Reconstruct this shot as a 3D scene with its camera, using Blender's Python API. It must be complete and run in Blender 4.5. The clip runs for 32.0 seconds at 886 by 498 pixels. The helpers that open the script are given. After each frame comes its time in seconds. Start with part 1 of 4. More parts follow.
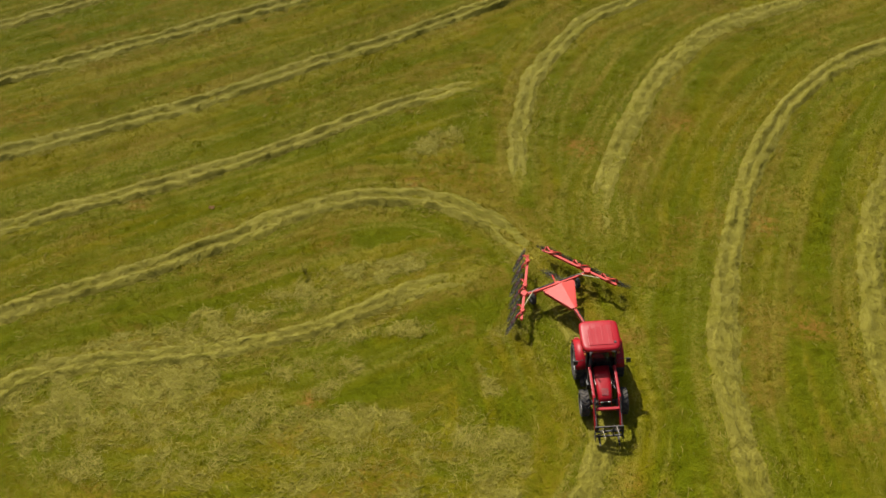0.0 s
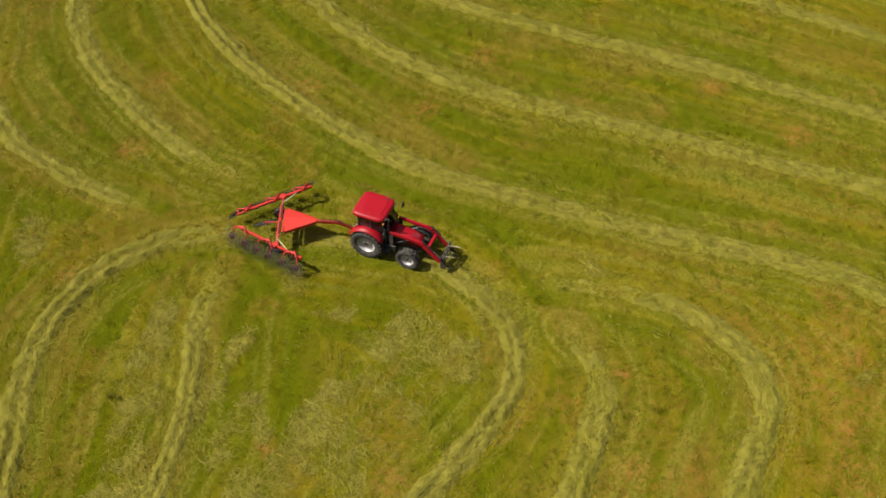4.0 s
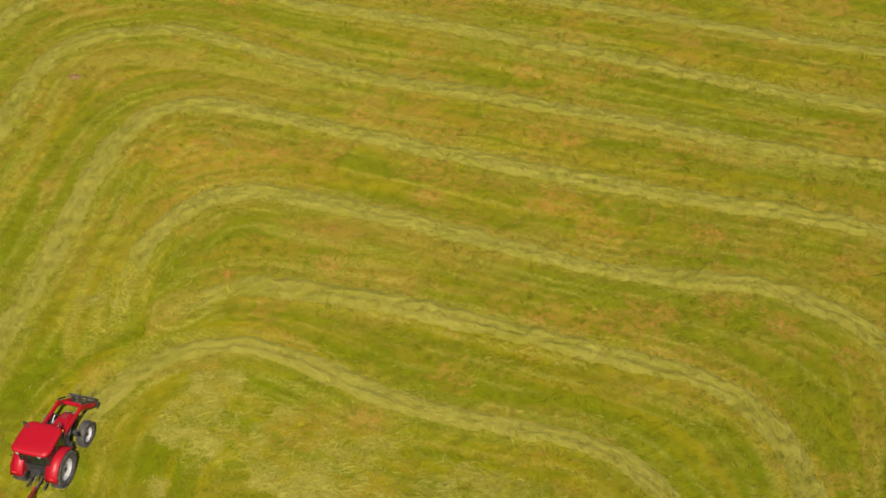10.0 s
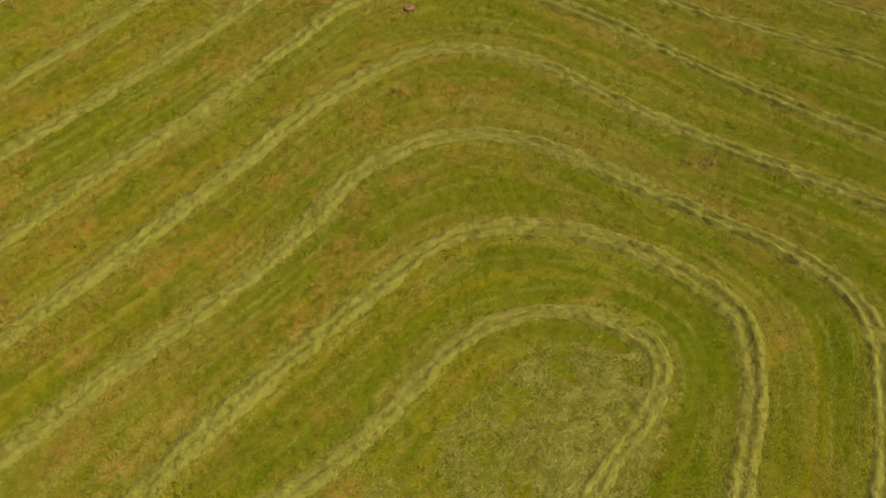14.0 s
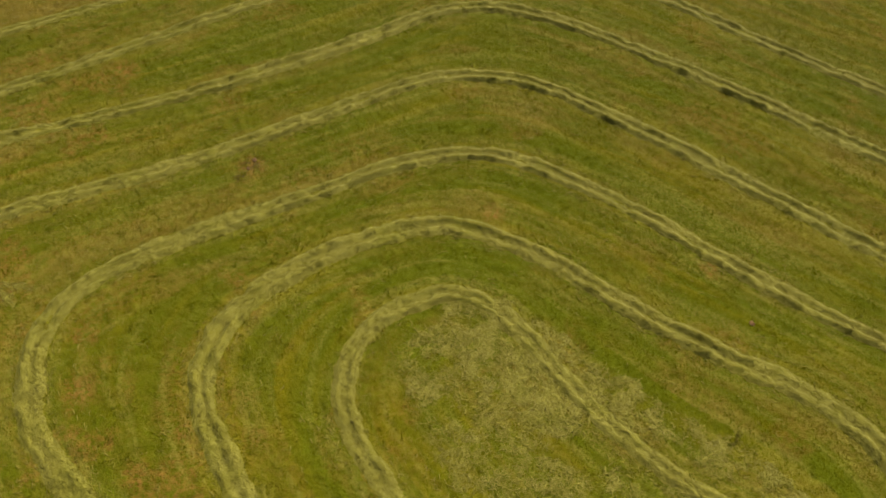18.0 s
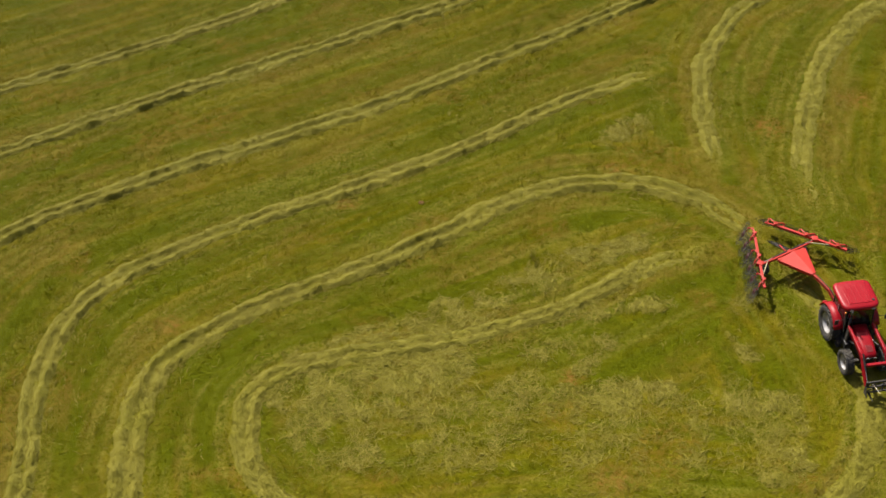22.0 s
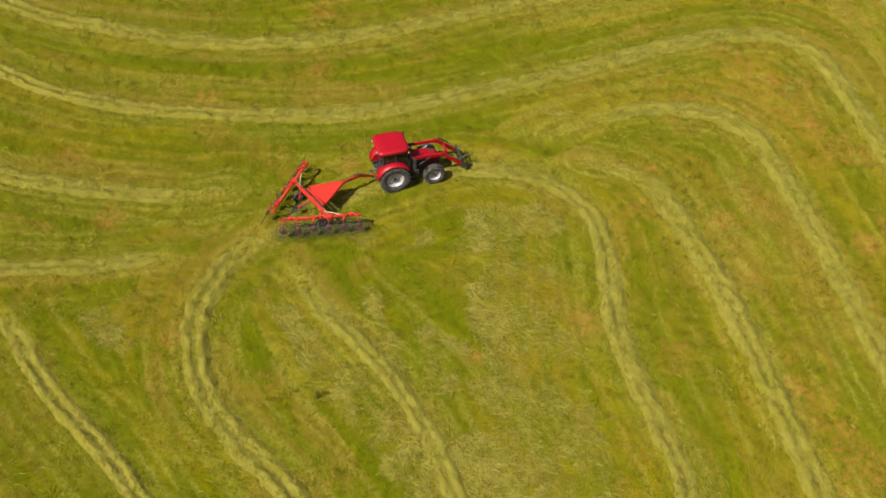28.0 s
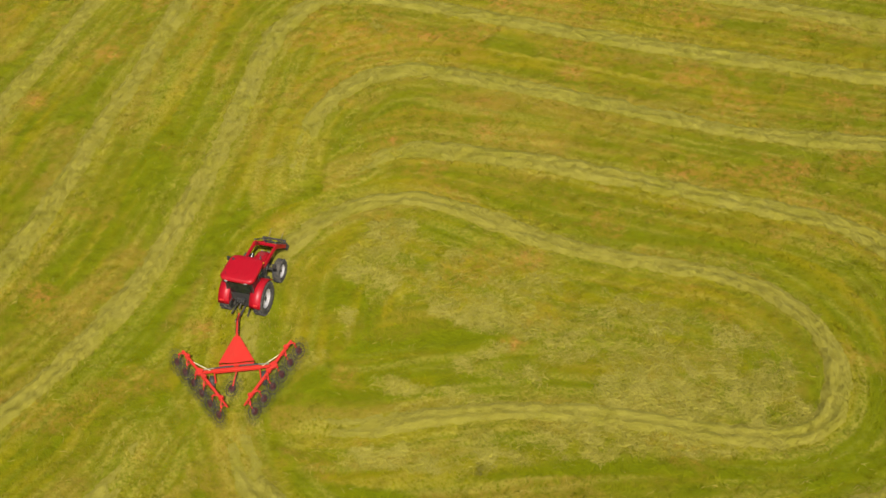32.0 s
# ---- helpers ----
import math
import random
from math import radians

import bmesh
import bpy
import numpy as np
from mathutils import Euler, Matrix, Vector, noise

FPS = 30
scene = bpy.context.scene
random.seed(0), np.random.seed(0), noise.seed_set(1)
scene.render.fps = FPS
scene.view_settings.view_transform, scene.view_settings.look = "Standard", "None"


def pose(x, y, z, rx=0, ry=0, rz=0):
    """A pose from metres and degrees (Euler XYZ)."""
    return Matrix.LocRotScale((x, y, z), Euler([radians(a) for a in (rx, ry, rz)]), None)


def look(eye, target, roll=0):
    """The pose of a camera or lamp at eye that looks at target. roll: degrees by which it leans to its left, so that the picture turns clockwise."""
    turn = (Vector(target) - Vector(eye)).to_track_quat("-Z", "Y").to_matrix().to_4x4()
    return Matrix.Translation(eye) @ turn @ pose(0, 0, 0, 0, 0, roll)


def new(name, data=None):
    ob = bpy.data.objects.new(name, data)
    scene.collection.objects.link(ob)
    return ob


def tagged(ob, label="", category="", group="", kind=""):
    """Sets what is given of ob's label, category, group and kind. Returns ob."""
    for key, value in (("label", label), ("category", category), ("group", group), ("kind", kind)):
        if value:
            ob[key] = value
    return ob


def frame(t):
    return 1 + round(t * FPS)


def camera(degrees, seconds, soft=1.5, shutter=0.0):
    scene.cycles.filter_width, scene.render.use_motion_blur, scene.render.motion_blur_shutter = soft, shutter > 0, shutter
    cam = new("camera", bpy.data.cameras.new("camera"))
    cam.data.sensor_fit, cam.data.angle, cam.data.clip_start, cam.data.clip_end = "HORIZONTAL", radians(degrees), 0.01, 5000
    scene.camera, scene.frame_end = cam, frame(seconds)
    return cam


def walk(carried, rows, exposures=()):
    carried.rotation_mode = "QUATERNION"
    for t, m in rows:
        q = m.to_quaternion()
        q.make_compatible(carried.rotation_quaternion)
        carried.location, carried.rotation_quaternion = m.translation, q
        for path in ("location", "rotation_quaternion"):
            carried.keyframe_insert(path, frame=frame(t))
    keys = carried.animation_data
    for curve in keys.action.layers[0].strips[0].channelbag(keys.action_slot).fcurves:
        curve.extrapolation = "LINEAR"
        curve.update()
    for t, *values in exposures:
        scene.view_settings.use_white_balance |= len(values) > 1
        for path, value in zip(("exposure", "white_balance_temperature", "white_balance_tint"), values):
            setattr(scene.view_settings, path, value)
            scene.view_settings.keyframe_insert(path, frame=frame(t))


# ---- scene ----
cam = camera(38.15, 32.0)
PATH = [
    (0.0, look((7.42, -35.62, 47.33), (0.936, 7.700, 0), -2.17)),
    (0.5, look((3.96, -36.34, 47.30), (2.894, 7.329, 0), -2.16)),
    (1.0, look((0.01, -36.66, 47.37), (4.732, 6.726, 0), -2.07)),
    (1.5, look((-4.38, -36.40, 47.44), (6.443, 5.704, 0), -1.85)),
    (2.0, look((-9.17, -35.67, 47.48), (8.179, 4.054, 0), -1.35)),
    (2.5, look((-14.36, -34.32, 47.40), (9.658, 2.035, 0), -0.60)),
    (3.0, look((-18.99, -32.08, 46.93), (10.690, 0.060, 0), -0.11)),
    (3.5, look((-23.20, -29.31, 47.14), (10.668, -1.269, 0), 0.25)),
    (4.0, look((-26.96, -25.74, 47.44), (10.376, -2.336, 0), 0.66)),
    (4.5, look((-30.14, -21.75, 47.69), (10.453, -4.002, 0), 0.88)),
    (5.0, look((-32.63, -17.57, 47.94), (10.333, -5.835, 0), 1.20)),
    (5.5, look((-34.45, -13.21, 48.15), (9.939, -7.491, 0), 1.65)),
    (6.0, look((-35.66, -8.69, 48.26), (9.397, -8.849, 0), 2.10)),
    (6.5, look((-36.30, -4.00, 48.22), (8.830, -9.864, 0), 2.43)),
    (7.0, look((-36.31, 0.92, 47.94), (8.344, -10.712, 0), 2.49)),
    (7.5, look((-35.25, 6.21, 47.50), (7.744, -12.069, 0), 2.28)),
    (8.0, look((-33.35, 11.14, 47.51), (6.711, -14.076, 0), 2.43)),
    (8.5, look((-30.73, 15.77, 47.24), (5.358, -15.965, 0), 2.53)),
    (9.0, look((-27.51, 19.76, 46.81), (3.644, -17.551, 0), 2.32)),
    (9.5, look((-24.06, 23.03, 46.42), (1.442, -18.909, 0), 1.75)),
    (10.0, look((-20.24, 25.92, 46.01), (-1.125, -19.913, 0), 1.09)),
    (10.5, look((-15.85, 27.95, 45.93), (-3.777, -20.575, 0), 0.45)),
    (11.0, look((-11.00, 29.25, 45.83), (-6.372, -20.819, 0), 0.20)),
    (11.5, look((-5.69, 29.71, 45.99), (-8.581, -20.636, 0), 0.00)),
    (12.0, look((-0.65, 29.21, 46.07), (-10.181, -20.219, 0), -0.42)),
    (12.5, look((4.01, 28.11, 45.92), (-11.624, -19.638, 0), -1.08)),
    (13.0, look((8.50, 26.48, 45.63), (-12.887, -18.809, 0), -1.78)),
    (13.5, look((12.61, 24.13, 45.61), (-14.637, -17.560, 0), -2.66)),
    (14.0, look((16.21, 20.96, 45.86), (-16.406, -15.992, 0), -3.55)),
    (14.5, look((19.16, 17.33, 45.98), (-17.984, -14.153, 0), -4.40)),
    (15.0, look((21.63, 13.22, 46.27), (-19.350, -12.064, 0), -5.12)),
    (15.5, look((23.24, 8.89, 46.72), (-20.281, -9.901, 0), -5.92)),
    (16.0, look((24.28, 3.72, 46.83), (-21.055, -8.070, 0), -5.41)),
    (16.5, look((24.77, -2.09, 46.68), (-21.541, -6.506, 0), -3.84)),
    (17.0, look((24.62, -8.04, 46.48), (-21.661, -5.128, 0), -2.03)),
    (17.5, look((23.74, -13.62, 46.47), (-21.571, -3.899, 0), -0.79)),
    (18.0, look((22.07, -18.50, 46.64), (-21.511, -2.767, 0), -0.61)),
    (18.5, look((19.81, -22.98, 46.37), (-21.327, -1.738, 0), -0.81)),
    (19.0, look((17.22, -27.29, 46.29), (-20.897, -0.825, 0), -0.96)),
    (19.5, look((14.10, -31.16, 46.30), (-20.215, 0.207, 0), -1.14)),
    (20.0, look((10.36, -34.28, 46.34), (-18.999, 1.620, 0), -1.21)),
    (20.5, look((6.12, -36.94, 46.36), (-17.057, 3.237, 0), -0.94)),
    (21.0, look((1.64, -38.73, 46.15), (-14.838, 4.500, 0), -1.01)),
    (21.5, look((-2.90, -39.56, 45.91), (-12.567, 5.440, 0), -1.37)),
    (22.0, look((-7.44, -39.68, 45.63), (-10.177, 6.037, 0), -1.79)),
    (22.5, look((-12.10, -39.25, 45.47), (-7.706, 6.222, 0), -1.92)),
    (23.0, look((-16.54, -38.20, 45.60), (-5.318, 6.045, 0), -2.24)),
    (23.5, look((-20.84, -36.41, 45.80), (-3.170, 5.517, 0), -2.42)),
    (24.0, look((-25.13, -34.08, 45.98), (-1.868, 4.955, 0), -2.43)),
    (24.5, look((-29.34, -31.10, 46.24), (-2.755, 5.677, 0), -2.49)),
    (25.0, look((-33.08, -27.61, 46.50), (-2.491, 6.010, 0), -2.70)),
    (25.5, look((-36.34, -23.62, 46.89), (-1.046, 4.995, 0), -2.84)),
    (26.0, look((-38.84, -19.18, 47.55), (0.449, 3.407, 0), -2.88)),
    (26.5, look((-40.63, -14.56, 47.95), (1.672, 1.618, 0), -2.84)),
    (27.0, look((-41.86, -9.07, 48.09), (2.599, 0.242, 0), -2.18)),
    (27.5, look((-42.54, -2.92, 48.05), (3.128, -0.732, 0), -1.10)),
    (28.0, look((-42.59, 3.32, 47.84), (3.291, -1.468, 0), -0.06)),
    (28.5, look((-41.98, 9.11, 47.52), (3.292, -2.131, 0), 0.48)),
    (29.0, look((-40.60, 14.15, 47.12), (3.394, -2.770, 0), 0.32)),
    (29.5, look((-38.35, 18.89, 46.73), (3.534, -3.102, 0), 0.02)),
    (30.0, look((-35.71, 23.03, 46.62), (3.484, -3.775, 0), -0.63)),
    (30.5, look((-32.36, 26.87, 46.55), (3.134, -4.649, 0), -1.11)),
    (31.0, look((-28.32, 30.32, 46.39), (2.793, -5.435, 0), -1.36)),
    (31.5, look((-23.92, 33.17, 45.75), (2.369, -6.103, 0), -1.67)),
    (32.0, look((-19.52, 35.37, 45.65), (1.871, -6.741, 0), -2.30)),
]
EXPOSURES = [(0.0, 0.69), (2.0, 0.70), (4.0, 0.63), (7.0, 0.67), (9.0, 0.70), (10.0, 0.69), (11.0, 0.63), (13.0, 0.47), (15.0, 0.48), (18.0, 0.60),
             (20.0, 0.73), (21.0, 0.75), (23.0, 0.70), (26.0, 0.65), (29.0, 0.74), (31.0, 0.73), (32.0, 0.71)]
walk(cam, PATH, EXPOSURES)

# ---- sky and sun ----
SUN_FROM = Vector((-0.6, 0.8, 1.22)).normalized()
world = bpy.data.worlds.new("sky")
scene.world = world
world.use_nodes = True
sky = world.node_tree.nodes.new("ShaderNodeTexSky")
sky.sky_type, sky.sun_disc = "NISHITA", False
sky.dust_density, sky.ozone_density, sky.air_density = 5.0, 0.3, 0.8
sky.sun_elevation, sky.sun_rotation = math.asin(SUN_FROM.z), math.atan2(SUN_FROM.x, SUN_FROM.y)
back = world.node_tree.nodes["Background"]
back.inputs["Strength"].default_value = 0.065
world.node_tree.links.new(sky.outputs[0], back.inputs["Color"])
sun_data = bpy.data.lights.new("sun", "SUN")
sun_data.energy, sun_data.angle, sun_data.color = 4.6, radians(0.6), (1.0, 0.95, 0.86)
sun = new("sun", sun_data)
sun.matrix_world = look(SUN_FROM * 200, (0, 0, 0))


# ---- materials ----
def material(name, colour, rough=0.6, metal=0.0, coat=0.0):
    m = bpy.data.materials.new(name)
    m.use_nodes = True
    b = m.node_tree.nodes["Principled BSDF"]
    b.inputs["Base Color"].default_value = (*colour, 1)
    b.inputs["Roughness"].default_value, b.inputs["Metallic"].default_value = rough, metal
    b.inputs["Coat Weight"].default_value, b.inputs["Coat Roughness"].default_value = coat, 0.25
    return m


class Nodes:
    """A short way to write node trees."""

    def __init__(self, m):
        self.tree, self.out = m.node_tree, m.node_tree.nodes["Principled BSDF"]
        self.place = self.tree.nodes.new("ShaderNodeTexCoord").outputs["Object"]

    def put(self, value, socket):
        if isinstance(value, bpy.types.NodeSocket):
            self.tree.links.new(value, socket)
        else:
            socket.default_value = value

    def noise(self, scale, detail=3.0, rough=0.55, warp=0.0):
        n = self.tree.nodes.new("ShaderNodeTexNoise")
        n.inputs["Scale"].default_value, n.inputs["Detail"].default_value = scale, detail
        n.inputs["Roughness"].default_value, n.inputs["Distortion"].default_value = rough, warp
        self.tree.links.new(self.place, n.inputs["Vector"])
        return n.outputs["Fac"]

    def ramp(self, fac, low, high):
        n = self.tree.nodes.new("ShaderNodeMapRange")
        n.interpolation_type = "SMOOTHSTEP"
        self.put(fac, n.inputs["Value"])
        n.inputs["From Min"].default_value, n.inputs["From Max"].default_value = low, high
        return n.outputs[0]

    def math(self, op, a, b):
        n = self.tree.nodes.new("ShaderNodeMath")
        n.operation = op
        self.put(a, n.inputs[0]), self.put(b, n.inputs[1])
        return n.outputs[0]

    def mix(self, fac, a, b):
        n = self.tree.nodes.new("ShaderNodeMix")
        n.data_type = "RGBA"
        self.put(fac, n.inputs[0])
        for value, socket in ((a, n.inputs[6]), (b, n.inputs[7])):
            self.put((*value, 1) if isinstance(value, tuple) else value, socket)
        return n.outputs[2]

    def value(self, name):
        n = self.tree.nodes.new("ShaderNodeAttribute")
        n.attribute_name = name
        return n.outputs["Fac"]

    def island(self):
        return self.tree.nodes.new("ShaderNodeNewGeometry").outputs["Random Per Island"]

    def bump(self, height, depth, strength=1.0):
        n = self.tree.nodes.new("ShaderNodeBump")
        n.inputs["Distance"].default_value, n.inputs["Strength"].default_value = depth, strength
        self.tree.links.new(height, n.inputs["Height"])
        self.tree.links.new(n.outputs[0], self.out.inputs["Normal"])

    def colour(self, c):
        self.put(c, self.out.inputs["Base Color"])


def meadow_material():
    m = material("mown_meadow", (0.1, 0.1, 0.02), 0.9)
    n = Nodes(m)
    n.out.inputs["Specular IOR Level"].default_value, n.out.inputs["Roughness"].default_value = 0.09, 0.6
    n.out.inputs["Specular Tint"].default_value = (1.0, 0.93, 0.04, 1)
    n.out.inputs["Diffuse Roughness"].default_value = 0.85
    patchy = n.math("MULTIPLY", n.math("SUBTRACT", n.noise(1.3, 5, 0.65), 0.5), 0.5)
    c = n.mix(n.ramp(n.math("ADD", n.value("tone"), patchy), 0.32, 0.66), YELLOW_GREEN, MID_GREEN)
    c = n.mix(n.math("MULTIPLY", n.ramp(n.noise(0.45, 3, 0.5, 0.4), 0.48, 0.72), 0.45), c, DEEP_GREEN)
    c = n.mix(n.math("MULTIPLY", n.ramp(n.noise(1.7, 4, 0.65), 0.50, 0.78), 0.35), c, BRIGHT_GREEN)
    c = n.mix(n.value("lush"), c, LUSH_GREEN)
    c = n.mix(n.math("MULTIPLY", n.ramp(n.noise(3.4, 4, 0.7), 0.54, 0.74), 0.1), c, DEEP_GREEN)
    c = n.mix(n.math("MULTIPLY", n.ramp(n.noise(0.33, 4, 0.65, 0.5), 0.56, 0.7), 0.25), c, DRY_TAN)
    rusty = n.math("MULTIPLY", n.value("sorrel"), n.ramp(n.noise(2.6, 4, 0.7), 0.30, 0.70))
    c = n.mix(rusty, c, SORREL)
    c = n.mix(n.math("MULTIPLY", n.value("dry"), n.ramp(n.noise(1.9, 5, 0.7), 0.22, 0.66)), c, DRY_TAN)
    c = n.mix(n.math("MULTIPLY", n.value("trace"), n.ramp(n.noise(5.5, 3, 0.7), 0.3, 0.62)), c, HAY_THIN)
    c = n.mix(n.math("MULTIPLY", n.value("verge"), n.ramp(n.noise(0.8, 4, 0.7), 0.2, 0.6)), c, VERGE_TAN)
    c = n.mix(n.math("MULTIPLY", n.value("soil"), n.ramp(n.noise(4.0, 4, 0.7), 0.35, 0.6)), c, SOIL)
    fine = n.noise(19.0, 3, 0.75, 0.5)
    c = n.mix(n.ramp(fine, 0.34, 0.66), n.mix(0.1, c, DEEP_GREEN), c)
    c = n.mix(n.math("MULTIPLY", n.ramp(n.noise(17.0, 2, 0.6), 0.58, 0.8), 0.10), c, DRY_TAN)
    n.colour(c)
    n.bump(n.math("ADD", n.math("MULTIPLY", n.noise(3.2, 4, 0.65), 0.8), fine), 0.15)
    return m


def let_light_through(n, colour, share):
    """Thin stems and blades: part of the light passes to the far side."""
    thin, both = n.tree.nodes.new("ShaderNodeBsdfTranslucent"), n.tree.nodes.new("ShaderNodeMixShader")
    n.put(colour, thin.inputs["Color"])
    both.inputs[0].default_value = share
    n.tree.links.new(n.out.outputs[0], both.inputs[1]), n.tree.links.new(thin.outputs[0], both.inputs[2])
    n.tree.links.new(both.outputs[0], n.tree.nodes["Material Output"].inputs["Surface"])


def hay_material(name, base, pale, green, through_light=0.0, gloss=0.34):
    m = material(name, base, 0.9)
    n = Nodes(m)
    n.out.inputs["Specular IOR Level"].default_value, n.out.inputs["Diffuse Roughness"].default_value = gloss, 0.4
    n.out.inputs["Roughness"].default_value = 0.5
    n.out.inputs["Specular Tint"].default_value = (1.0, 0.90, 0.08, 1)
    c = n.mix(n.ramp(n.noise(1.1, 4, 0.6, 0.5), 0.36, 0.64), base, pale)
    c = n.mix(n.math("MULTIPLY", n.ramp(n.noise(0.5, 3, 0.6), 0.45, 0.68), 0.6), c, green)
    c = n.mix(n.math("MULTIPLY", n.island(), 0.45), c, pale)
    c = n.mix(n.ramp(n.math("ADD", n.value("thin"), n.math("MULTIPLY", n.math("SUBTRACT", n.noise(3.5, 4, 0.7), 0.5), 0.9)), 0.35, 0.75), c, n.mix(0.4, YELLOW_GREEN, MID_GREEN))
    strands = n.noise(14.0, 4, 0.75, 1.5)
    # shade in the cracks between strands, put into the colour as darker brown
    c = n.mix(n.ramp(strands, 0.34, 0.6), n.mix(0.22, c, HAY_DARK), c)
    if through_light:
        # some stems darker and browner, picked at random
        c = n.mix(n.math("MULTIPLY", n.ramp(n.island(), 0.34, 0.1), 0.18), c, HAY_DARK)
    n.colour(c)
    if through_light:
        let_light_through(n, c, through_light)
    else:
        n.bump(strands, 0.05)
    return m


def grass_material():
    m = material("grass_blades", (0.1, 0.1, 0.02), 0.8)
    n = Nodes(m)
    n.out.inputs["Specular IOR Level"].default_value, n.out.inputs["Roughness"].default_value = 0.16, 0.5
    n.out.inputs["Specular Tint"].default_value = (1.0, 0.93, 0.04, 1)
    n.out.inputs["Diffuse Roughness"].default_value = 0.85
    c = n.mix(n.ramp(n.noise(0.16, 4, 0.6), 0.36, 0.64), YELLOW_GREEN, MID_GREEN)
    c = n.mix(n.math("MULTIPLY", n.island(), 0.35), c, BRIGHT_GREEN)
    c = n.mix(n.math("MULTIPLY", n.ramp(n.island(), 0.36, 0.16), 0.08), c, n.mix(0.5, DEEP_GREEN, (0.030, 0.045, 0.004)))
    c = n.mix(n.math("MULTIPLY", n.ramp(n.noise(0.9, 4, 0.6, 0.6), 0.5, 0.74), 0.4), c, DRY_TAN)
    n.colour(c)
    let_light_through(n, c, 0.65)
    return m


def painted(name, colour, dusty, rough=0.32, coat=0.6):
    """Sprayed steel with dust that settled in blotches."""
    m = material(name, colour, rough, 0.0, coat)
    n = Nodes(m)
    dust = n.math("MULTIPLY", n.ramp(n.noise(2.3, 5, 0.7), 0.42, 0.78), 0.3)
    n.colour(n.mix(dust, colour, dusty))
    n.put(n.math("ADD", n.math("MULTIPLY", n.noise(9.0, 4, 0.7), 0.25), rough - 0.1), n.out.inputs["Roughness"])
    return m


def grimy(name, colour, dirt, rough, metal=0.0, scale=6.0):
    m = material(name, colour, rough, metal)
    n = Nodes(m)
    n.colour(n.mix(n.ramp(n.noise(scale, 5, 0.7), 0.4, 0.72), colour, dirt))
    n.bump(n.noise(scale * 4, 3, 0.6), 0.01)
    return m


YELLOW_GREEN, MID_GREEN, DEEP_GREEN = (0.177, 0.155, 0.0040), (0.120, 0.130, 0.0034), (0.080, 0.098, 0.0030)
LUSH_GREEN = (0.106, 0.124, 0.0028)
BRIGHT_GREEN, SORREL, DRY_TAN = (0.176, 0.173, 0.0058), (0.270, 0.138, 0.0260), (0.205, 0.142, 0.0200)
HAY_PALE, HAY_DARK, HAY_GREEN, HAY_BASE = (0.196, 0.177, 0.0305), (0.112, 0.084, 0.0080), (0.140, 0.136, 0.0100), (0.169, 0.151, 0.0198)
HAY_THIN = (0.292, 0.252, 0.0420)
VERGE_TAN, SOIL = (0.185, 0.132, 0.0160), (0.085, 0.055, 0.0160)
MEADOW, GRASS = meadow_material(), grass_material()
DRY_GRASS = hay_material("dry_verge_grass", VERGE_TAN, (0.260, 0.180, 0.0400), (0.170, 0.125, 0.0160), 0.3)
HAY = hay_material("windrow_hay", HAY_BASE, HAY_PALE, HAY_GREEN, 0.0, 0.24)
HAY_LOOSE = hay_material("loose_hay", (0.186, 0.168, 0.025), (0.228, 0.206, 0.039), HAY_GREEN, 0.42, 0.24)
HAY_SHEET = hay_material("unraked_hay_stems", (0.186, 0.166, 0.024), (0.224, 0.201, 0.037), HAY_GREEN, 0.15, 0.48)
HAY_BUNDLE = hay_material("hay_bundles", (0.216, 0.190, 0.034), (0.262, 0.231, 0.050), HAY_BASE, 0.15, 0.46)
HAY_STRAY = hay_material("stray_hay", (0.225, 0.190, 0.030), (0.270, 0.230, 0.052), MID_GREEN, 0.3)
RED = painted("tractor_red", (0.265, 0.002, 0.008), (0.225, 0.012, 0.016), 0.42, 0.0)
RED.node_tree.nodes["Principled BSDF"].inputs["Specular IOR Level"].default_value = 0.3
ORANGE_RED = painted("implement_red", (0.420, 0.018, 0.009), (0.350, 0.050, 0.024), 0.52, 0.0)
BLACK = grimy("black_plastic", (0.016, 0.016, 0.017), (0.045, 0.040, 0.032), 0.55)
CAST = grimy("dark_cast_iron", (0.030, 0.028, 0.027), (0.080, 0.065, 0.045), 0.65, 0.2)
RUBBER = grimy("tyre_rubber", (0.022, 0.021, 0.021), (0.085, 0.072, 0.050), 0.85)
SILVER = grimy("silver_rim_paint", (0.400, 0.385, 0.385), (0.240, 0.210, 0.175), 0.42, 0.3)
STEEL = grimy("bare_steel", (0.260, 0.245, 0.220), (0.170, 0.130, 0.085), 0.42, 0.8)
TINE = grimy("tine_wire", (0.018, 0.016, 0.014), (0.040, 0.034, 0.024), 0.7, 0.1)
CHROME = material("cylinder_rod", (0.28, 0.27, 0.26), 0.5, 0.8)
PALE = grimy("pale_worn_strut", (0.550, 0.480, 0.280), (0.300, 0.240, 0.130), 0.6)
CLOTH = grimy("grey_upholstery", (0.090, 0.090, 0.095), (0.140, 0.130, 0.120), 0.9)
ROPE = material("white_fence_tape", (0.42, 0.40, 0.32), 0.7)
WOOD = grimy("weathered_post_wood", (0.220, 0.180, 0.130), (0.330, 0.290, 0.220), 0.9)
EARTH = grimy("crumbly_soil", (0.120, 0.068, 0.026), (0.190, 0.115, 0.045), 0.95)
for matt in (EARTH, WOOD, ROPE):
    matt.node_tree.nodes["Principled BSDF"].inputs["Specular IOR Level"].default_value = 0.1
LAMP = material("lamp_lens", (0.22, 0.22, 0.21), 0.2, 0.0, 0.6)
